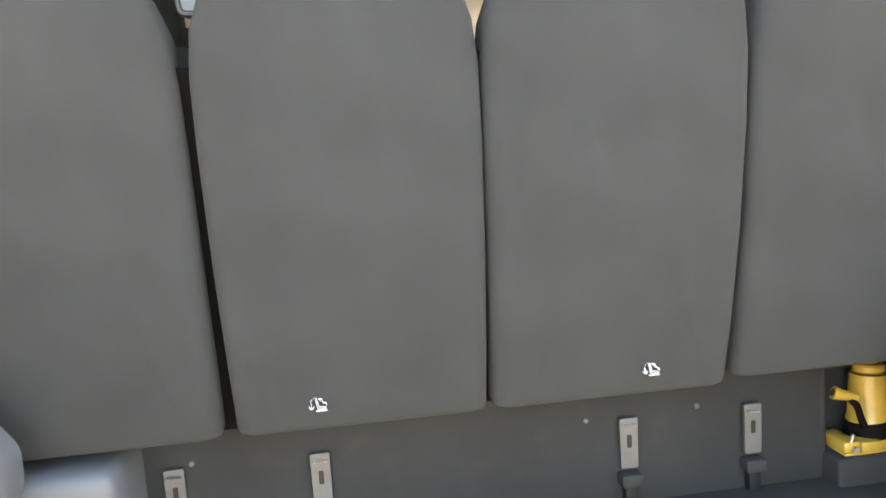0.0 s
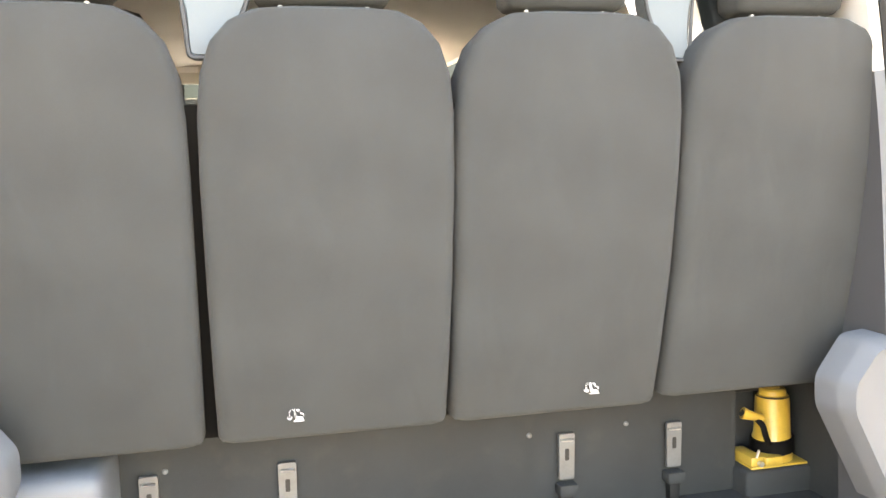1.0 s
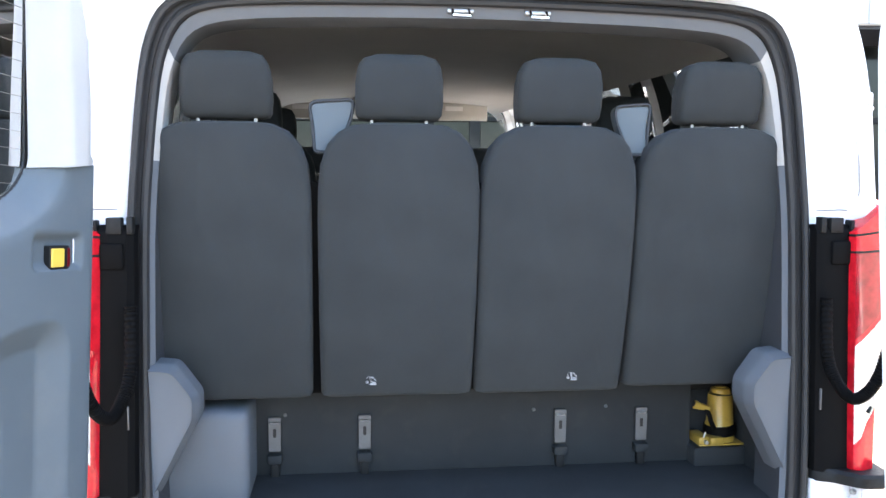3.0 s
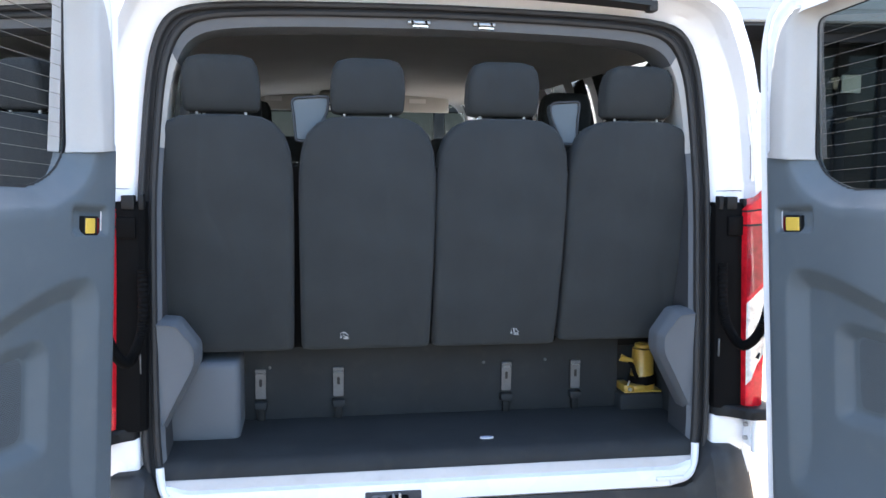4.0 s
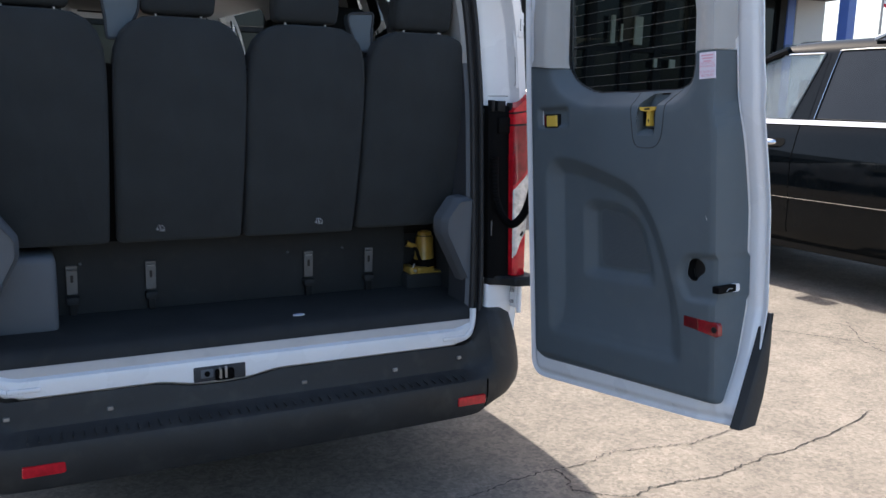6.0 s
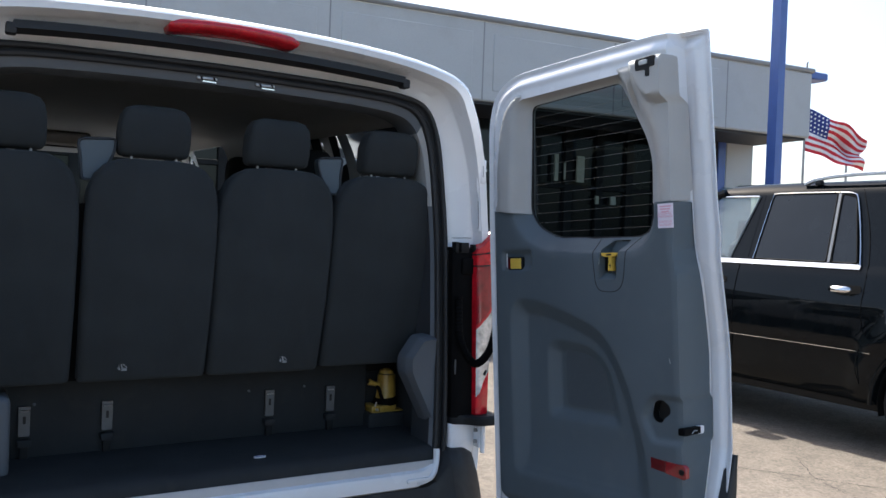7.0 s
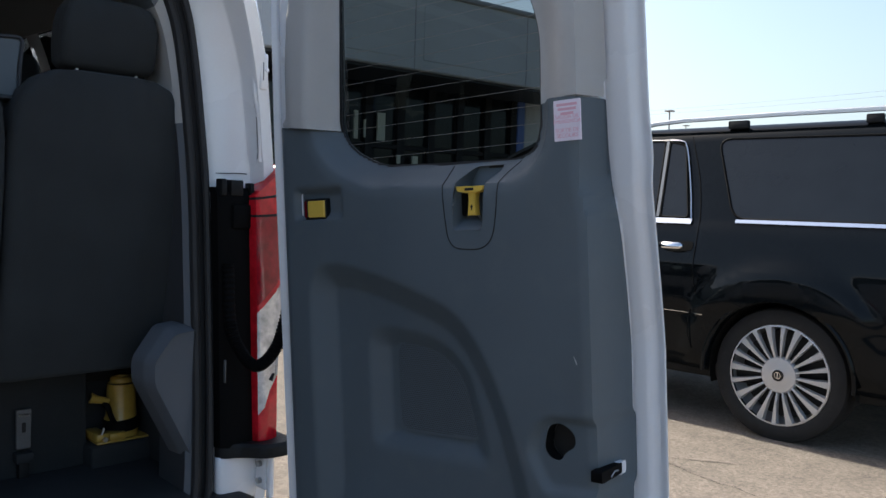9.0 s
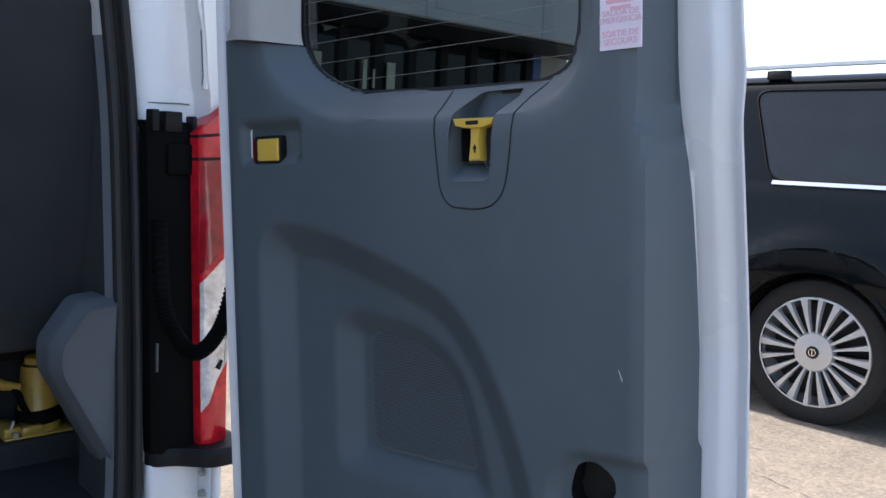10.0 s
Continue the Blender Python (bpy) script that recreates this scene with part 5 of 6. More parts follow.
def build_seat(icon, lift=0.0):
    """A high-backed seat that faces forward, its back towards the rear; origin on the floor below the backrest."""
    seat = thing("van_seat", (0, 0, 0), "high-backed black cloth van seat seen from behind", "seat", "seats in the van")
    rows = []
    prof = [(0.936 + lift, 0.190, 0.14), (0.939 + lift, 0.197, 0.15), (0.947 + lift, 0.2005, 0.158), (1.05, 0.202, 0.165), (1.2, 0.2035, 0.16), (1.38, 0.2045, 0.14), (1.48, 0.203, 0.125), (1.545, 0.196, 0.115), (1.593, 0.179, 0.10), (1.624, 0.151, 0.085), (1.641, 0.116, 0.06), (1.646, 0.063, 0.03)]
    def back_y(z):
        return 0.213 - (z - 0.945) * 0.205 - 0.012 * math.sin((z - 0.945) / 0.67 * math.pi)
    for z, hw, th in prof:
        ring = seat_back_ring(0, hw, back_y(z) + (0.16 - th) * 0.35, z, th)
        # the rear face bows slightly outwards in the middle
        ring = [(x, y - 0.012 * (1 - (x / 0.205) ** 2) if y < back_y(z) + 0.08 else y, z) for x, y, zz in ring]
        rows.append(ring)
    back = part("backrest", loft(rows, True, True, True), FABRIC, seat, "black cloth backrest")
    for sx in (-1, 1):
        pts = [(sx * (hw - 0.006), back_y(z) + (0.16 - th) * 0.35 + 0.012, z) for z, hw, th in prof[1:9]]
        part("seam", tube(smooth_line(pts, 20), 0.0025, 6), FABRIC, back)
    # added black filler in the gap to the next seat, painted as its shade
    rows = [[(x, back_y(z) + dy, z) for x, dy in ((-0.233, 0.05), (-0.196, 0.05), (-0.196, 0.15), (-0.233, 0.15))] for z in (0.935, 1.1, 1.3, 1.5)]
    part("gap_shade_filler", loft(rows, True, True, True), SEAL, seat, "black filler painted as the shade between seats")
    # headrest
    rows = []
    for z, hw, th in ((1.655, 0.088, 0.05), (1.659, 0.101, 0.075), (1.669, 0.108, 0.09), (1.705, 0.1105, 0.098), (1.75, 0.1095, 0.10), (1.786, 0.103, 0.092), (1.806, 0.091, 0.075), (1.816, 0.062, 0.05)):
        rows.append(seat_back_ring(0, hw, back_y(z) + 0.06 + (0.1 - th) / 2, z, th, 0.03))
    part("headrest", loft(rows, True, True, True), FABRIC, seat, "black cloth headrest")
    for sx in (-0.069, 0.069):
        part("headrest_post", tube([(sx, back_y(1.6) + 0.08, 1.60), (sx, back_y(1.65) + 0.085, 1.67)], 0.0045, 8), STEEL, seat, "steel headrest post")
    # cushion and frame
    rows = [seat_back_ring(0, 0.20, 0.33, 0.93, 0.50, 0.05), seat_back_ring(0, 0.205, 0.32, 0.96, 0.53, 0.05), seat_back_ring(0, 0.205, 0.32, 1.03, 0.53, 0.05), seat_back_ring(0, 0.19, 0.34, 1.07, 0.49, 0.05)]
    part("cushion", loft(rows, True, True, True), FABRIC, seat)
    part("seat_frame", box(-0.195, 0.195, 0.40, 0.80, 0.88, 0.935, 0.008), BLACK, seat)
    for sx in (-0.17, 0.17):
        for yy in (0.45, 0.74):
            part("leg", box(sx - 0.02, sx + 0.02, yy - 0.02, yy + 0.02, 0.66, 0.90, 0.005), BLACK, seat)
    if icon:
        ib = back_y(0.98) - 0.0137
        def q(a, b, d):
            return (0.9 * a + icon, ib - d, 0.983 + 0.9 * b)
        bm = bmesh.new()
        def stroke(pts, w):
            """A thin printed line along the points."""
            for (a0, b0), (a1, b1) in zip(pts, pts[1:]):
                d = Vector((a1 - a0, b1 - b0)).normalized() * w / 2
                n = Vector((-d.y, d.x))
                p, r = Vector((a0, b0)) - d, Vector((a1, b1)) + d
                prism([p + n, p - n, r - n, r + n], q, -0.006, 0.0012, 0, bm)
        stroke([(0.0, 0.010), (0.003, -0.004), (0.0145, -0.0055), (0.0155, -0.0085), (0.001, -0.0085), (-0.002, 0.009), (0.0, 0.010)], 0.0007)
        stroke([(0.0045, 0.0095), (0.009, 0.0095), (0.0105, 0.0025), (0.0160, 0.0015), (0.0165, -0.003)], 0.0007)
        stroke([(-0.002, -0.0115), (0.017, -0.0115)], 0.0007)
        stroke([(-0.0095, 0.003), (-0.0095, -0.007)], 0.0007)
        stroke([(-0.0135, -0.003), (-0.0125, -0.006), (-0.0095, -0.0075), (-0.0065, -0.006), (-0.0055, -0.003)], 0.0007)
        for k in range(6):
            a = 0.35 + 2.5 * k / 5
            c0 = Vector((-0.002 + 0.0085 * math.cos(a), 0.004 + 0.0075 * math.sin(a)))
            prism([c0 + Vector((0.0007 * math.cos(t), 0.0007 * math.sin(t))) for t in (0, 1.57, 3.14, 4.71)], q, -0.006, 0.0012, 0, bm)
        part("anchor_icon", bm, WHITEINK, back, "small white child-seat anchor print", smooth=False)
    return seat


# child-seat anchor plates below the cushions
def build_anchor(x):
    an = thing("seat_anchor", (0, 0, 0), "narrow grey steel anchor plate below a seat", "bracket", "anchor plates")
    P = lambda a, b, d: (x + a, 0.362 - d - 0.05 * (b - 0.84) * 0.4, b)
    outer = round_poly([(-0.0165, 0.746), (-0.0175, 0.844), (0.0175, 0.844), (0.0165, 0.746)], 0.004, 3)
    part("plate", prism(outer, P, -0.004, 0.004, 0.001), ZINC, an, "grey steel plate")
    part("slot", prism(round_poly([(-0.0045, 0.787), (-0.0045, 0.812), (0.0045, 0.812), (0.0045, 0.787)], 0.003, 3), P, 0.002, 0.0048), INK, an, smooth=False)
    part("foot", box(x - 0.021, x + 0.021, 0.345, 0.40, 0.712, 0.738, 0.006), CARPET, an)
    part("pin", tube([P(-0.012, 0.830, 0.004), P(0.012, 0.830, 0.006)], 0.003, 6), STEEL, an)
    part("stay", box(x - 0.012, x + 0.012, 0.355, 0.40, 0.66, 0.72, 0.003), BLACK, an)


proto = build_seat(0.0)
left_icon, right_icon = build_seat(-0.072), build_seat(0.057)
proto.location = (-0.626, 0, 0)
left_icon.location = (-0.203, 0, 0)
right_icon.location = (0.207, 0, 0)
outer = build_seat(0.0, 0.010)
outer.location = (0.619, 0, 0)
for o in outer.children:
    if o.name.startswith("headrest"):
        o.location.x += 0.018
for sx, sy in ((-0.675, 1.0), (0.72, 1.0), (-0.675, 1.95), (0.72, 1.95), (-0.52, 3.0), (0.52, 3.0)):
    o = copy_thing(proto, pose(sx, sy, rise(sy) - (0.16 if sy > 2.5 else 0.0)))


def belt_guide(seat, x, w, tip):
    """A shield-shaped grey plastic belt guide behind a shoulder of the backrest, with its strap."""
    y = 0.165
    shield = round_poly([(x - w / 2, 1.700), (x + w / 2, 1.708), (x + w / 2 - 0.006, 1.655), (tip + 0.022, 1.575), (tip - 0.022, 1.575), (x - w / 2 + 0.008, 1.650)], [0.022, 0.016, 0.03, 0.01, 0.01, 0.03], 6)
    g = part("belt_guide", prism(shield, lambda a, b, d: (a, y - d + 0.02 * (b - 1.64), b), -0.04, 0.0, 0.006), PANEL, seat, "grey plastic seat belt guide")
    rim = [(p.x, y - 0.002 + 0.02 * (p.y - 1.64), p.y) for p in shield]
    part("guide_rim", tube(rim + rim[:1], 0.004, 6), DARKTRIM, g, "dark rim")
    part("belt_strap", tube(smooth_line([(x + 0.01, y + 0.046, 1.69), (x + 0.012, y + 0.06, 1.55), (x + 0.02, y + 0.09, 1.40)], 10), [0.012] * 10, 6), DARKTRIM, g, "dark webbing strap")


belt_guide(left_icon, -0.372, 0.112, -0.392)
belt_guide(right_icon, 0.408, 0.098, 0.425)
for ax in (-0.537, -0.286, 0.282, 0.526):
    build_anchor(ax)


# ---- bottle jack ----
def build_jack():
    x, y, z = 0.779, 0.383, 0.729
    j = thing("bottle_jack", (x, y, z), "yellow hydraulic bottle jack strapped beside the wheel housing", "jack")
    def turned(prof, name, m, label=""):
        rings = [[(x + r * math.cos(a), y + r * math.sin(a), z + h) for a in [2 * math.pi * k / 28 for k in range(28)]] for r, h in prof]
        return part(name, loft(rings, True, True, True), m, j, label)
    part("base", box(x - 0.084, x + 0.058, y - 0.052, y + 0.045, z, z + 0.006, 0.0025), JACKY, j, "yellow base plate")
    part("base_block", box(x - 0.086, x - 0.052, y - 0.052, y + 0.03, z + 0.005, z + 0.028, 0.006), JACKY, j)
    part("pump_block", box(x - 0.052, x - 0.008, y - 0.056, y - 0.01, z + 0.005, z + 0.026, 0.006), JACKY, j)
    turned([(0.044, 0.005), (0.044, 0.040), (0.0425, 0.052), (0.0395, 0.060), (0.0365, 0.138), (0.0360, 0.144), (0.0320, 0.148), (0.029, 0.149)], "cylinder", JACKY, "yellow painted cylinder")
    turned([(0.0290, 0.1485), (0.0290, 0.159), (0.0255, 0.163), (0.016, 0.164), (0.015, 0.167)], "cap", JACKY, "yellow screw cap")
    part("collar", tube([(x + 0.0350 * math.cos(a), y + 0.0350 * math.sin(a), z + 0.1460) for a in [2 * math.pi * k / 24 for k in range(25)]], 0.0016, 6), INK, j)
    part("strap", loft([[(x + r * math.cos(a), y + r * math.sin(a), z + h + 0.10 * r * math.cos(a)) for a in [2 * math.pi * k / 24 for k in range(24)]] for r, h in ((0.044, 0.022), (0.0475, 0.023), (0.0465, 0.053), (0.042, 0.054))]), SEAL, j, "black strap")
    part("lever", tube(smooth_line([(x - 0.036, y - 0.040, z + 0.050), (x - 0.048, y - 0.046, z + 0.072), (x - 0.054, y - 0.044, z + 0.094), (x - 0.064, y - 0.038, z + 0.108)], 12), 0.0070, 8), SEAL, j, "dark pump lever")
    part("lever_eye", tube([(x - 0.094, y - 0.030, z + 0.122), (x - 0.078, y - 0.034, z + 0.116), (x - 0.050, y - 0.040, z + 0.110)], [0.0135, 0.0105, 0.0075], 12), JACKY, j, "yellow handle socket")
    part("lever_ring", tube([(x - 0.0945, y - 0.0298, z + 0.1222), (x - 0.095, y - 0.0297, z + 0.1225)], [0.0085, 0.0085], 12), INK, j)
    part("valve", tube([(x - 0.066, y - 0.052, z + 0.014), (x - 0.066, y - 0.062, z + 0.014)], 0.006, 8), STEEL, j, "small steel release valve")
    part("link", tube([(x - 0.072, y - 0.050, z + 0.026), (x - 0.067, y - 0.051, z + 0.043)], 0.003, 6), STEEL, j)


build_jack()


# ---- the black SUV ----
def build_suv():
    car = thing("suv", (4.80, 1.6, 0), "glossy black full-size SUV with silver alloy wheels, parked", "car")
    X0 = 4.80
    # half section: outward offset from the near side (to the right) against height
    side = [(0.10, 0.36), (0.05, 0.40), (0.02, 0.50), (0.02, 0.70), (0.015, 0.74), (0.0, 0.78), (0.0, 0.83), (0.0, 0.87), (0.0, 0.91), (0.0, 0.95), (0.0, 0.99), (0.004, 1.03), (0.012, 1.08), (0.03, 1.14), (0.05, 1.22), (0.075, 1.29), (0.095, 1.32), (0.105, 1.345), (0.24, 1.70), (0.303, 1.862), (0.315, 1.89), (0.36, 1.94), (0.45, 1.975), (0.7, 1.995), (1.0, 2.0)]
    HALF = 1.0
    ys = [-1.08, -1.05, -0.98, -0.85, -0.6, -0.45, -0.38, -0.32, -0.26, -0.2] + [0.315 + 0.46 * math.cos(math.pi * (1 - k / 14)) for k in range(15)] + [0.82, 0.86, 0.9, 0.95, 1.02, 1.2, 1.6, 1.98, 2.10, 2.35, 2.45, 2.6, 2.8, 3.0, 3.15, 3.35] + [3.65 + 0.45 * math.cos(math.pi * (1 - k / 12)) for k in range(13)] + [4.3, 4.5, 4.58, 4.62]
    ys = sorted(set(round(y, 4) for y in ys))
    def top_at(y):
        """How high the body stands at y, as a share of the full section."""
        if y < -0.85:
            return 1.99 - (-(y + 0.85)) * 0.9
        if y > 2.35:
            return max(1.21 - max(0, y - 3.3) * 0.09, 1.97 - (y - 2.40) * 0.66)
        return 1.999
    def flare(y, z):
        """How far the wheel arches stand out at that place of the side."""
        q = min(math.hypot(y - wy, z - 0.40) for wy in (0.315, 3.65))
        return 0.045 * (1 - float(sstep(np.float64(q), 0.60, 0.715)))
    rings = []
    for y in ys:
        e = max(0.0, (-0.95 - y) / 0.13, (y - 4.35) / 0.27)
        inset = 0.10 * min(1, e) ** 2
        t = top_at(y)
        right = []
        for o, z in side:
            if z > t:
                z = t
            w = 2 * (HALF - 0) - 2 * min(o, 0.999)
            for wy in (0.315, 3.65):
                r = math.hypot(y - wy, 0)
                if r < 0.455 and z < 0.40 + math.sqrt(max(0.455 ** 2 - r * r, 0)):
                    z = 0.40 + math.sqrt(0.455 ** 2 - r * r)
            right.append((X0 + o + inset - flare(y, z), y, z))
        left = [(2 * (X0 + HALF) - x, yy, z) for x, yy, z in reversed(right)]
        rings.append(right + left)
    ns = len(side)
    def cabin_opening(i, j):
        """Front door windows on both sides, and the windscreen."""
        if not (ys[i] > 1.97 and ys[i + 1] < 3.36):
            return False
        zs = [rings[a][b][2] for a in (i, i + 1) for b in (j, j + 1)]
        k = j if j < ns else 2 * ns - 2 - j
        if ys[i] > 2.44 and min(zs) > 1.3 and 0.30 < side[min(k, ns - 1)][0]:
            return True
        return min(zs) > 1.34 and k < ns - 1 and side[k][1] < 1.862 and max(zs) > 1.35
    bm = loft(rings, False, False, False, skip=cabin_opening)
    bm.faces.new([bm.verts.new(p) for p in rings[0]])
    bm.faces.new([bm.verts.new(p) for p in rings[-1]])
    bmesh.ops.remove_doubles(bm, verts=bm.verts[:], dist=1e-4)
    body = part("body", bm, CARBLACK, car, "glossy black painted body")
    part("floor_pan", box(X0 + 0.12, X0 + 1.88, -0.9, 4.4, 0.30, 0.40, 0.02), BLACK, car)
    def on_side(y, z, d=0.0):
        """A point d proud of the near side at that height."""
        o = np.interp(z, [q[1] for q in side], [q[0] for q in side])
        return (X0 + float(o) - d - flare(y, z), y, z)
    def glass_pane(poly, name, d=0.006, m=None, r=0.03):
        pts = round_poly(poly, r, 7)
        bm = loft([[on_side(p.x, p.y, d) for p in pts], [on_side(p.x, p.y, -0.01) for p in pts]], True, True, False)
        return part(name, bm, m or PRIVACY, car)
    # windows: the dark quarter glass, the rear door glass with its fixed pane, the front door
    panes = {"quarter_window": [(0.895, 1.875), (0.675, 1.345), (-0.70, 1.345), (-0.70, 1.86)], "door_window": [(1.865, 1.875), (1.885, 1.345), (1.238, 1.345), (1.295, 1.875)],
             "fixed_window": [(1.255, 1.87), (1.198, 1.345), (0.990, 1.345), (1.130, 1.84)]}
    for name, poly in panes.items():
        rad = 0.09 if name == "quarter_window" else 0.03
        pane = glass_pane(poly, name, r=rad)
        pts = round_poly(poly, rad, 7)
        part("window_seal", tube([on_side(p.x, p.y, 0.006) for p in pts] + [on_side(pts[0].x, pts[0].y, 0.006)], 0.008, 6), SEAL, pane)
    arc = [(2.0, 1.862), (2.36, 1.862), (2.48, 1.845), (2.62, 1.78), (2.85, 1.64), (3.10, 1.475), (3.28, 1.345)]
    glass_pane([(1.995, 1.862), (2.12, 1.345), (3.28, 1.345), (2.85, 1.64), (2.62, 1.78), (2.48, 1.845), (2.36, 1.862)], "front_door_window", m=GLASSCAR, r=0.01)
    part("front_surround", tube(smooth_line([on_side(a, b, 0.012) for a, b in arc], 30), 0.009, 8), CHROME, car, "chrome window surround")
    part("front_surround", tube([on_side(1.995, 1.862, 0.008), on_side(2.12, 1.345, 0.008)], 0.008, 6), SATIN, car)
    glass_pane([(1.95, 1.868), (1.95, 1.343), (2.12, 1.343), (1.995, 1.868)], "door_pillar", d=0.003, m=CARBLACK, r=0.002)
    part("front_pillar", tube(smooth_line([(X0 + 0.30, 2.36, 1.90), (X0 + 0.26, 2.62, 1.80), (X0 + 0.19, 2.95, 1.60), (X0 + 0.11, 3.34, 1.33)], 20), 0.035, 8), CARBLACK, car)
    for sx in (0.48, 1.52):
        part("front_seat", loft([[(X0 + sx + dx * w, 2.2 + y + dy, z) for dx, dy in ((-1, 0.08), (-0.8, -0.06), (0.8, -0.06), (1, 0.08))] for z, w, y in ((0.7, 0.26, 0.12), (1.2, 0.25, 0.03), (1.45, 0.20, 0.0), (1.50, 0.13, 0.0), (1.52, 0.13, 0.0), (1.66, 0.12, -0.01))], True, True, True), DARKTRIM, car)
    part("dash", box(X0 + 0.15, X0 + 1.85, 3.0, 3.36, 0.9, 1.24, 0.04), BLACK, car)
    part("bulkhead", box(X0 + 0.14, X0 + 1.86, 1.99, 2.03, 0.5, 1.28, 0.01), BLACK, car)
    # chrome
    part("chrome_belt", loft([[on_side(y, z, d) for z, d in ((1.302, 0.0), (1.304, 0.016), (1.338, 0.014), (1.342, 0.0))] for y in np.linspace(0.955, 3.3, 26)], False), CHROME, car, "chrome window strip")
    part("chrome_belt", loft([[on_side(y, z, d) for z, d in ((1.318, 0.0), (1.32, 0.014), (1.342, 0.012), (1.345, 0.0))] for y in np.linspace(-0.70, 0.655, 20)], False), CHROME, car, "chrome window strip")
    part("chrome_pillar", tube(smooth_line([on_side(0.962, 1.33, 0.012), on_side(1.005, 1.50, 0.012), on_side(1.068, 1.70, 0.012), on_side(1.125, 1.84, 0.012), on_side(1.175, 1.872, 0.012), on_side(1.26, 1.88, 0.010)], 30), 0.007, 8), CHROME, car, "chrome window surround")
    part("window_surround", tube([on_side(1.26, 1.880, 0.010), on_side(1.60, 1.884, 0.010), on_side(1.868, 1.880, 0.010), on_side(1.878, 1.70, 0.010), on_side(1.892, 1.345, 0.010)], 0.0045, 6), CHROME, car, "thin chrome window surround")
    part("pane_divider", loft([[on_side(y + dy, z, 0.012) for dy in (-0.011, 0.011)] for y, z in ((1.218, 1.345), (1.275, 1.875))], False), SATIN, car)
    # shut lines and side moulding
    for line in ([(0.86, 0.86), (0.89, 1.0), (0.90, 1.3), (0.97, 1.6), (1.10, 1.90)], [(2.0, 0.45), (2.0, 1.0), (2.0, 1.3)], [(3.1, 0.45), (3.12, 1.0), (3.1, 1.3)], [(0.86, 0.5), (0.90, 0.62), (0.89, 0.75)]):
        part("shut_line", tube([on_side(a, b, 0.001) for a, b in ((p.x, p.y) for p in smooth_line([(q[0], q[1], 0) for q in line], 16))], 0.0035, 6), SEAL, body)
    part("side_moulding", loft([[on_side(y, z, d) for z, d in ((0.722, 0.0), (0.723, 0.006), (0.7275, 0.006), (0.7285, 0.0))] for y in np.linspace(0.90, 3.1, 30)], False), CHROME, car, "thin chrome side moulding")
    part("side_moulding", loft([[on_side(y, z, d) for z, d in ((0.722, 0.0), (0.723, 0.006), (0.7275, 0.006), (0.7285, 0.0))] for y in np.linspace(0.79, 0.88, 6)], False), CHROME, car)
    # door handles
    for y in (0.965, 2.15):
        bm = loft([[on_side(y + a, 1.155 + dz * k, 0.02 + 0.035 * math.sin(math.pi * f)) for dz in (-0.02, 0.0, 0.022)] for f, a, k in ((0.05, 0.0, 0.6), (0.25, 0.03, 1.0), (0.5, 0.085, 1.0), (0.75, 0.14, 1.0), (0.95, 0.175, 0.6))], False)
        h = part("door_handle", bm, CHROME, car, "chrome door handle")
        md = h.modifiers.new("thick", "SOLIDIFY")
        md.thickness = 0.012
        part("handle_cup", prism(round_poly([(y - 0.055, 1.13), (y + 0.12, 1.115), (y + 0.12, 1.185), (y - 0.055, 1.19)], 0.03, 5), lambda a, b, d: on_side(a, b, d), -0.01, 0.004), SEAL, h)
    # roof rails
    for sx in (0.36, 1.64):
        rail = part("roof_rail", loft([[(X0 + sx + dx, y, 2.005 + h + dz) for dx, dz in ((-0.022, -0.010), (-0.022, 0.010), (-0.008, 0.020), (0.018, 0.020), (0.022, -0.010))] for y, h in ((-0.85, -0.03), (-0.75, 0.005), (-0.5, 0.018), (0.5, 0.020), (1.2, 0.012), (1.42, -0.002), (1.54, -0.02), (1.62, -0.05))], True, True, True), ALLOY, car, "silver roof rail")
        for y, w in ((-0.6, 0.05), (-0.06, 0.05), (0.79, 0.07), (1.50, 0.03)):
            part("rail_foot", box(X0 + sx - 0.02, X0 + sx + 0.02, y - w, y + w, 1.945, 1.999 if y < 1 else 1.98, 0.008), BLACK, rail)
    # windscreen pillar, mirror
    part("door_mirror", box(X0 - 0.22, X0 - 0.02, 2.78, 2.92, 1.28, 1.48, 0.04, 4), CARBLACK, car)
    part("mirror_arm", box(X0 - 0.05, X0 + 0.10, 2.82, 2.90, 1.27, 1.32, 0.01), CARBLACK, car)
    bm = bmesh.new()
    bm.faces.new([bm.verts.new(p) for p in ((X0 + 0.13, 3.36, 1.33), (X0 + 1.87, 3.36, 1.33), (X0 + 1.68, 2.42, 1.955), (X0 + 0.32, 2.42, 1.955))])
    part("windscreen", bm, GLASSCAR, car, smooth=False)
    # lamps
    part("tail_lamp", box(X0 + 0.04, X0 + 0.16, -1.075, -0.93, 0.95, 1.45, 0.02), RED, car)
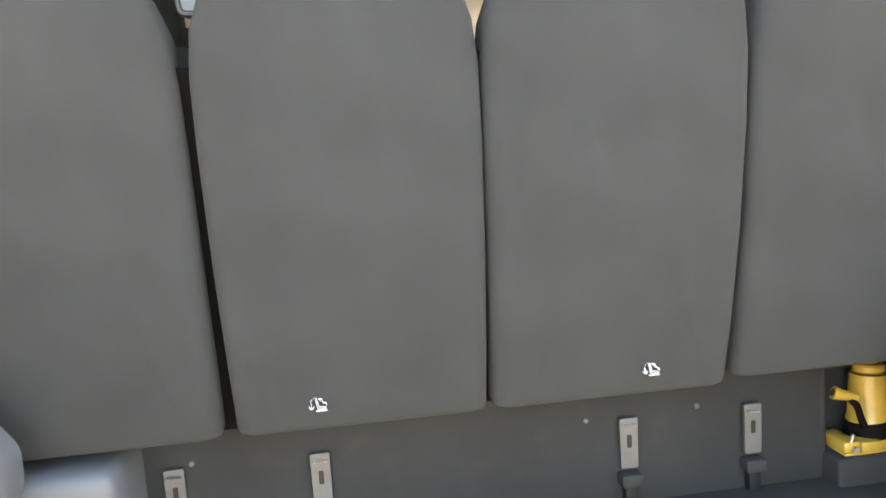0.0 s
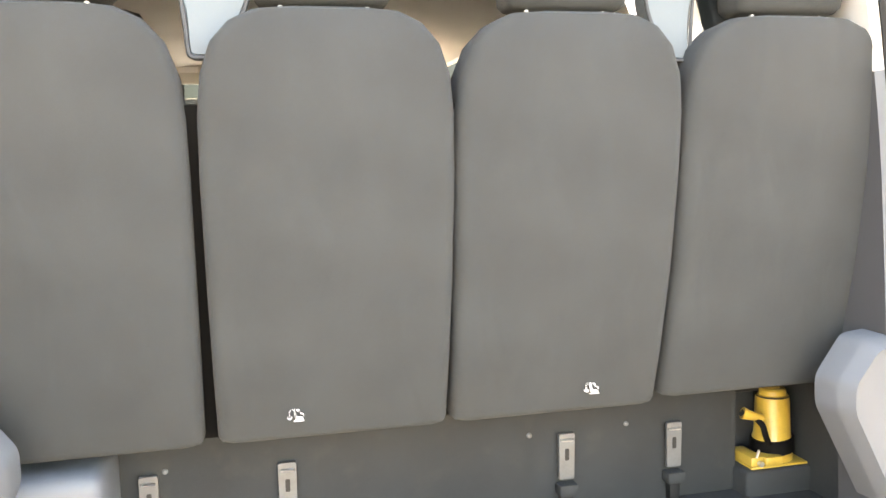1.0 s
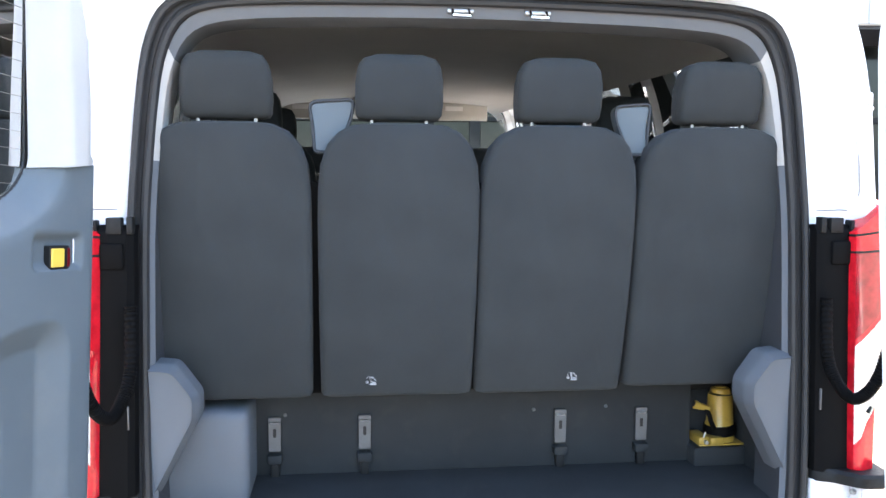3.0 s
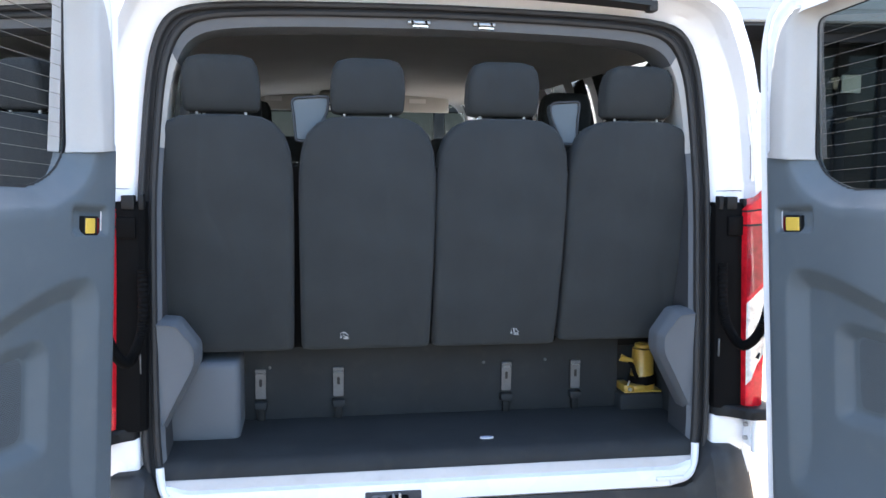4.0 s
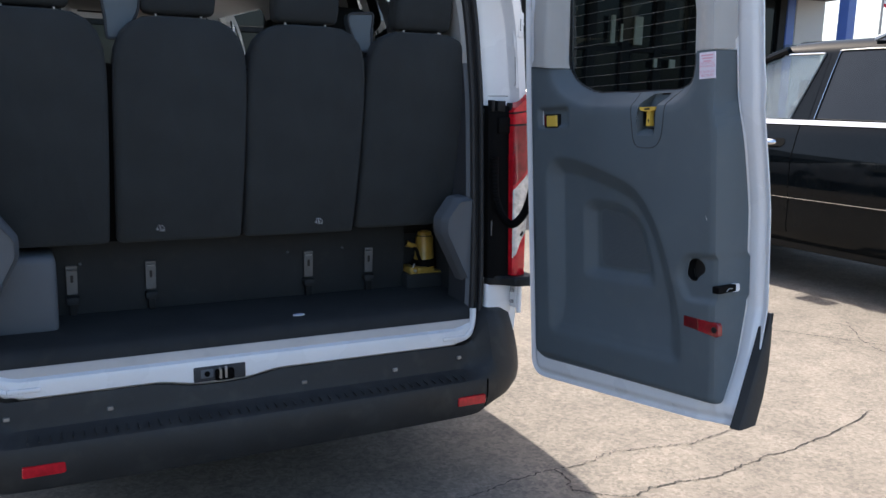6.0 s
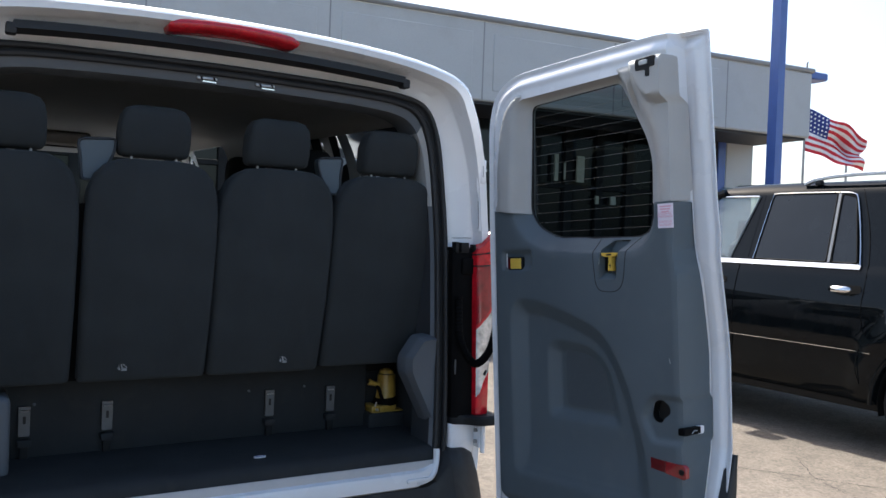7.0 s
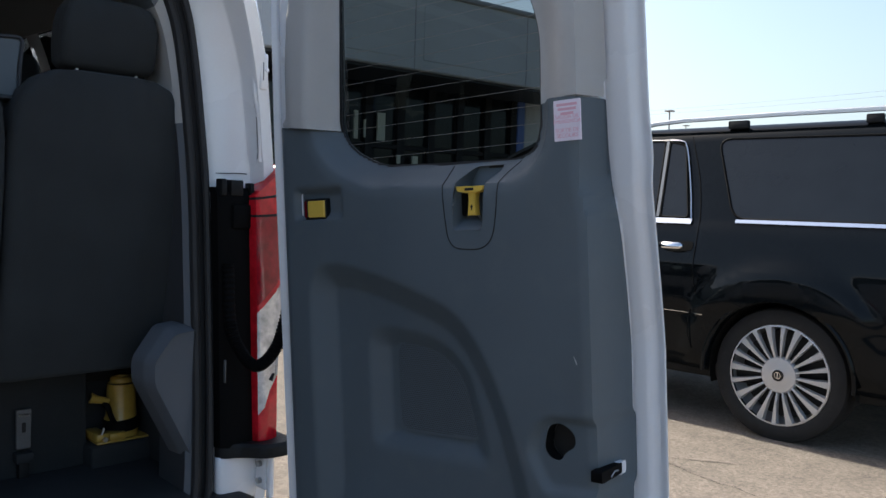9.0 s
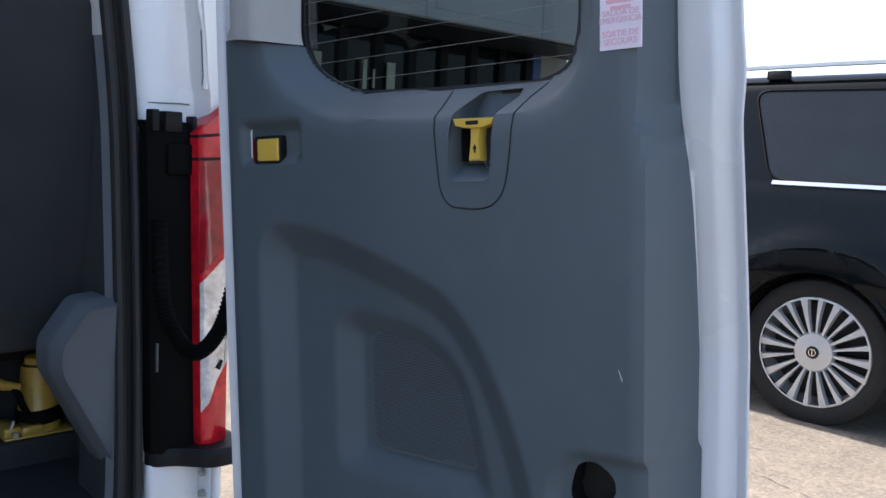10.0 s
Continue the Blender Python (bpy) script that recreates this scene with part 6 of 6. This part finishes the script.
    # wheels
    for wy in (0.315, 3.65):
        for sx in (1, -1):
            cx = X0 + 0.03 if sx == 1 else X0 + 1.97
            def at(d, r, a):
                return (cx + sx * d, wy + r * math.cos(a), 0.40 + r * math.sin(a))
            ang = [2 * math.pi * k / 56 for k in range(56)]
            prof = [(0.05, 0.305), (0.012, 0.312), (0.004, 0.33), (0.004, 0.372), (0.014, 0.400), (0.035, 0.411), (0.14, 0.414), (0.22, 0.411), (0.26, 0.38), (0.26, 0.29)]
            part("tyre", loft([[at(d, r, a) for a in ang] for d, r in prof]), TYRE, car, "black low-profile tyre")
            rimp = [(0.05, 0.308), (0.012, 0.307), (0.010, 0.297), (0.03, 0.3158), (0.05, 0.3153), (0.2, 0.275)]
            rim = part("rim", loft([[at(d, r, a) for a in ang] for d, r in rimp]), ALLOY, car, "silver multi-spoke alloy rim")
            part("brake_disc", loft([[at(0.13, r, a) for a in ang] for r in (0.02, 0.27)]), INK, rim)
            if sx == 1:
                for k in range(20):
                    a0 = 2 * math.pi * k / 20 + 0.05
                    rows = []
                    for r, wd, d in ((0.085, 0.55, 0.030), (0.11, 0.50, 0.022), (0.17, 0.46, 0.014), (0.24, 0.52, 0.014), (0.3155, 0.62, 0.020), (0.296, 0.66, 0.03)):
                        h = wd * math.pi / 20
                        h = h * (0.72 if k % 2 else 1.0)
                        rows.append([at(d + 0.03, r, a0 - h), at(d, r, a0 - h * 0.7), at(d, r, a0 + h * 0.7), at(d + 0.03, r, a0 + h)])
                    part("spoke", loft(rows, True, True, True), ALLOY, rim)
                hubp = [(0.06, 0.112), (0.028, 0.112), (0.016, 0.103), (0.013, 0.055), (0.010, 0.042), (0.008, 0.001)]
                part("hub", loft([[at(d, r, a) for a in ang] for d, r in hubp]), ALLOY, rim, "polished hub")
                part("hub_cap", loft([[at(d, r, a) for a in ang] for d, r in ((0.012, 0.036), (0.004, 0.034), (0.003, 0.001))]), INK, rim, "black hub cap with a plain mark")
                part("cap_mark", loft([[at(0.0015, r, a) for a in ang] for r in (0.017, 0.021)]), CHROME, rim)
                part("cap_mark", box(cx + 0.0012, cx + 0.0024, wy - 0.0025, wy + 0.0025, 0.38, 0.42, 0), CHROME, rim, smooth=False)
            if sx == 1:
                part("arch_lip", tube([(X0 - 0.022, wy + 0.462 * math.cos(a), 0.40 + 0.462 * math.sin(a)) for a in [math.pi * (-0.02 + 1.04 * k / 30) for k in range(31)]], 0.016, 8), CARBLACK, car)
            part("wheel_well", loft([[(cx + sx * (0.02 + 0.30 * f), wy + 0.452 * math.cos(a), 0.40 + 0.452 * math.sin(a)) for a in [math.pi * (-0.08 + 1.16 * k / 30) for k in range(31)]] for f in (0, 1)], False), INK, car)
    return car


# the last value paints a pale sky reflection over the car glass
GLASSCAR = pane_mat("car_glass", (0.58, 0.68, 0.70), 1.6, 0.20)
build_suv()


# ---- the showroom behind ----
POSTERS = ((24.48, 0.09, 2.70, 3.27), (25.05, 0.19, 2.70, 3.27), (24.72, 0.04, 2.74, 3.10), (23.2, 0.35, 2.98, 3.30), (25.57, 0.08, 2.25, 2.43), (25.97, 0.14, 2.25, 2.43))


def build_showroom():
    D = 1.7     # how far the glass stands back under the fascia
    sh = thing("showroom_building", (10.0, 12.0, 0), "low grey stucco showroom with a deep fascia over dark glazing", "building")
    # the front runs from a to b; t along it, depth behind it
    a, b = Vector((-14.0, 12.65, 0)), Vector((16.1, 9.35, 0))
    along = (b - a).normalized()
    inward = Vector((-along.y, along.x, 0))
    L = (b - a).length
    def at(t, d, z):
        p = a + along * t + inward * d
        return (p.x, p.y, z)
    def block(t0, t1, d0, d1, z0, z1, bevel=0.03):
        bm = box(t0, t1, d0, d1, z0, z1, bevel, 1)
        for v in bm.verts:
            v.co = Vector(at(v.co.x, v.co.y, v.co.z))
        return bm
    fas = part("fascia", block(0, L, 0.0, 12.0, 3.95, 5.42), STUCCO, sh, "grey stucco fascia band")
    part("coping", block(-0.05, L + 0.05, -0.06, 12.05, 5.42, 5.52), GREYMETAL, sh, "metal roof coping")
    t = 1.2
    while t < L - 0.5:
        part("fascia_joint", block(t, t + 0.025, -0.004, 0.03, 3.97, 5.40, 0.0), GREYMETAL, fas, smooth=False)
        t += 2.95
    for k in range(int(L / 2.95) + 1):
        t0 = 1.2 + 2.95 * k
        if t0 + 2.7 < L:
            part("fascia_panel", block(t0 + 0.22, t0 + 2.73, -0.012, 0.02, 4.15, 5.2, 0.01), STUCCO, fas)
    # dark colour puts the deep shade under the fascia into the soffit
    part("soffit", block(0.05, L - 0.05, 0.1, 11.9, 3.90, 3.95, 0.0), DARKTRIM, sh, "soffit coloured dark for its shade")
    # recessed glass front with mullions
    part("store_wall", block(0.4, L - 0.5, D, 11.8, 0.0, 3.92), STOREGLASS, sh, "dark showroom glass")
    part("end_wall", block(29.33, L - 0.07, D - 0.1, 11.0, 0.0, 3.93), STUCCO, sh, "grey stucco wall")
    t = 1.0
    while t < L - 1.3:
        part("mullion", block(t, t + 0.20, D - 0.1, D + 0.02, 0.0, 3.92, 0.01), BLACK, sh)
        t += 0.82
    part("transom", block(0.5, L - 1.2, D - 0.08, D, 2.55, 2.65, 0.01), BLACK, sh)
    part("blue_frame", block(29.07, 29.32, D - 0.12, D + 0.02, 0.0, 3.92, 0.02), BLUE, sh, "blue painted door frame")
    part("plinth", block(0.4, L - 0.3, D - 0.15, D + 0.1, 0.0, 0.35, 0.02), CONCRETE, sh)
    for tt, w, z0, z1 in POSTERS:
        part("window_poster", block(tt, tt + w, D - 0.16, D - 0.12, z0, z1, 0.0), LABEL2, sh, "pale poster in the glass", smooth=False)
    # flood lamp on the fascia's end
    part("flood_lamp_arm", block(L - 0.2, L + 0.40, 0.5, 0.6, 5.44, 5.50, 0.02), BLUE, sh)
    part("flood_lamp", block(L + 0.28, L + 0.86, 0.3, 0.75, 5.38, 5.56, 0.03), BLUE, sh, "blue flood lamp box")


LABEL2 = mat("poster_paper", (0.62, 0.62, 0.5), 0.6, vary=0.08, scale=4)
build_showroom()


def street_things():
    p = thing("lamp_pole", (12.89, 7.89, 0), "square blue painted light pole", "pole")
    def tapered(x, y, w0, w1, h):
        rows = [[(x + sx * w / 2, y + sy * w / 2, z) for sx, sy in ((-1, -1), (1, -1), (1, 1), (-1, 1))] for w, z in ((w0, 0.6), ((w0 + w1) / 2, h / 2), (w1, h))]
        return loft(rows, True, True, True)
    part("shaft", tapered(12.92, 7.86, 0.21, 0.18, 10.0), BLUE, p, "blue painted square shaft")
    rings = [[(12.89 + r * math.cos(a), 7.89 + r * math.sin(a), z) for a in [2 * math.pi * k / 24 for k in range(24)]] for r, z in ((0.32, 0.0), (0.32, 0.62), (0.315, 0.66))]
    part("footing", loft(rings, True, True, True), CONCRETE, p)
    part("lamp_head", box(12.44, 13.34, 7.69, 8.09, 10.0, 10.15, 0.03), BLUE, p)
    # far lamp posts
    for x, y, h in ((59.3, 32.6, 9.4), (64.0, 10.0, 8.6), (88.0, 47.0, 11.5)):
        q = thing("lamp_post", (x, y, 0), "thin distant lamp post with a double head", "lamp post", "far lamp posts")
        part("post", tube([(x, y, 0), (x, y, h)], [0.10, 0.06], 8), GREYMETAL, q)
        part("arm", box(x - 0.30, x + 0.30, y - 0.30, y + 0.30, h, h + 0.10, 0.02, 1, m=None), GREYMETAL, q)
    # flag
    fx, fy = 41.25, 27.52
    f = thing("flag_pole", (fx, fy, 0), "tall flag pole with a striped flag flying", "flag pole")
    part("mast", tube([(fx, fy, 0), (fx, fy, 12.0)], [0.09, 0.05], 10), GREYMETAL, f)
    part("finial", tube([(fx, fy, 12.0), (fx, fy, 12.12)], [0.09, 0.02], 10), CHROME, f)
    dirx = Vector((0.62, -0.78, 0)).normalized()
    nrm = Vector((0.78, 0.62, 0)).normalized()
    Wd, Hd, top = 4.1, 2.5, 9.5
    nx, nz = 48, 13
    def fp(i, j):
        u, v = i / nx, j / nz
        # a deep fold runs out along the middle, so the free end falls in two lobes
        fold = math.exp(-((v - 0.5) / 0.16) ** 2) * u
        wave = 0.30 * math.sin(u * 8 + v * 5) * u + 0.16 * math.sin(u * 17 - v * 7) * u + 0.5 * fold
        reach = u * Wd * 0.80 * (1 - 0.08 * fold - 0.06 * v)
        p = Vector((fx, fy, top)) + dirx * reach + nrm * wave * 1.6
        return (p.x, p.y, top - Hd * v * (1 - 0.22 * u) - 1.8 * u ** 1.1 + 0.14 * math.sin(u * 10 + 1.0 + 4 * v) * u)
    for j in range(nz):
        start = 19 if j < 7 else 0
        bm = loft([[fp(i, j), fp(i, j + 1)] for i in range(start, nx + 1)], False)
        part("stripe", bm, FLAGRED if j % 2 == 0 else FLAGWHITE, f, "red flag stripe" if j % 2 == 0 else "white flag stripe")
    bm = loft([[fp(i, j) for j in range(8)] for i in range(20)], False)
    canton = part("canton", bm, FLAGBLUE, f, "blue flag corner")
    bm = bmesh.new()
    for a in range(6):
        for c in range(5):
            p0 = Vector(fp(2 + 3 * a, 1 + c * 1.3)) - nrm * 0.03
            r = 0.055
            bm.faces.new([bm.verts.new(p0 + dirx * r * math.cos(t) + Vector((0, 0, r * math.sin(t)))) for t in [2 * math.pi * k / 8 for k in range(8)]])
    tagged(part("stars", bm, FLAGWHITE, canton, smooth=False), kind="stuff")


street_things()


def far_trees():
    """A far belt of low trees on the horizon, leaf clumps only."""
    rnd = random.Random(5)
    verts, faces = [], []
    for k in range(3500):
        a = rnd.uniform(-0.5, 2.6)
        d = rnd.uniform(150, 175)
        h = 5.5 + 1.6 * math.sin(a * 23) + 1.0 * math.sin(a * 57 + 1)
        c = Vector((d * math.cos(a), d * math.sin(a), rnd.uniform(0.2, 1.0) ** 0.7 * h))
        r = rnd.uniform(0.6, 1.5)
        n = len(verts)
        t1 = Vector((rnd.uniform(-1, 1), rnd.uniform(-1, 1), rnd.uniform(-1, 1))).normalized() * r
        t2 = t1.cross(Vector((rnd.uniform(-1, 1), rnd.uniform(-1, 1), rnd.uniform(-1, 1)))).normalized() * r
        verts += [c + t1, c + t2, c - t1, c - t2]
        faces.append((n, n + 1, n + 2, n + 3))
    me = bpy.data.meshes.new("far_trees")
    me.from_pydata(verts, [], faces)
    me.materials.append(LEAF)
    tagged(new("far_trees", me), "distant belt of low green trees on the horizon", "trees", kind="stuff")


far_trees()


def power_lines():
    pl = thing("power_line", (70, 5, 0), "distant overhead power line", "cable")
    for z in (13.5, 13.0):
        part("cable", tube(smooth_line([(95, 60, z + 1), (85, 25, z), (80, -15, z + 1)], 24), 0.012, 4), GREYMETAL, pl)
    for x, y in ((95, 60), (80, -15)):
        part("mast", tube([(x, y, 0), (x, y, 15.5)], 0.15, 8), GREYMETAL, pl)


power_lines()
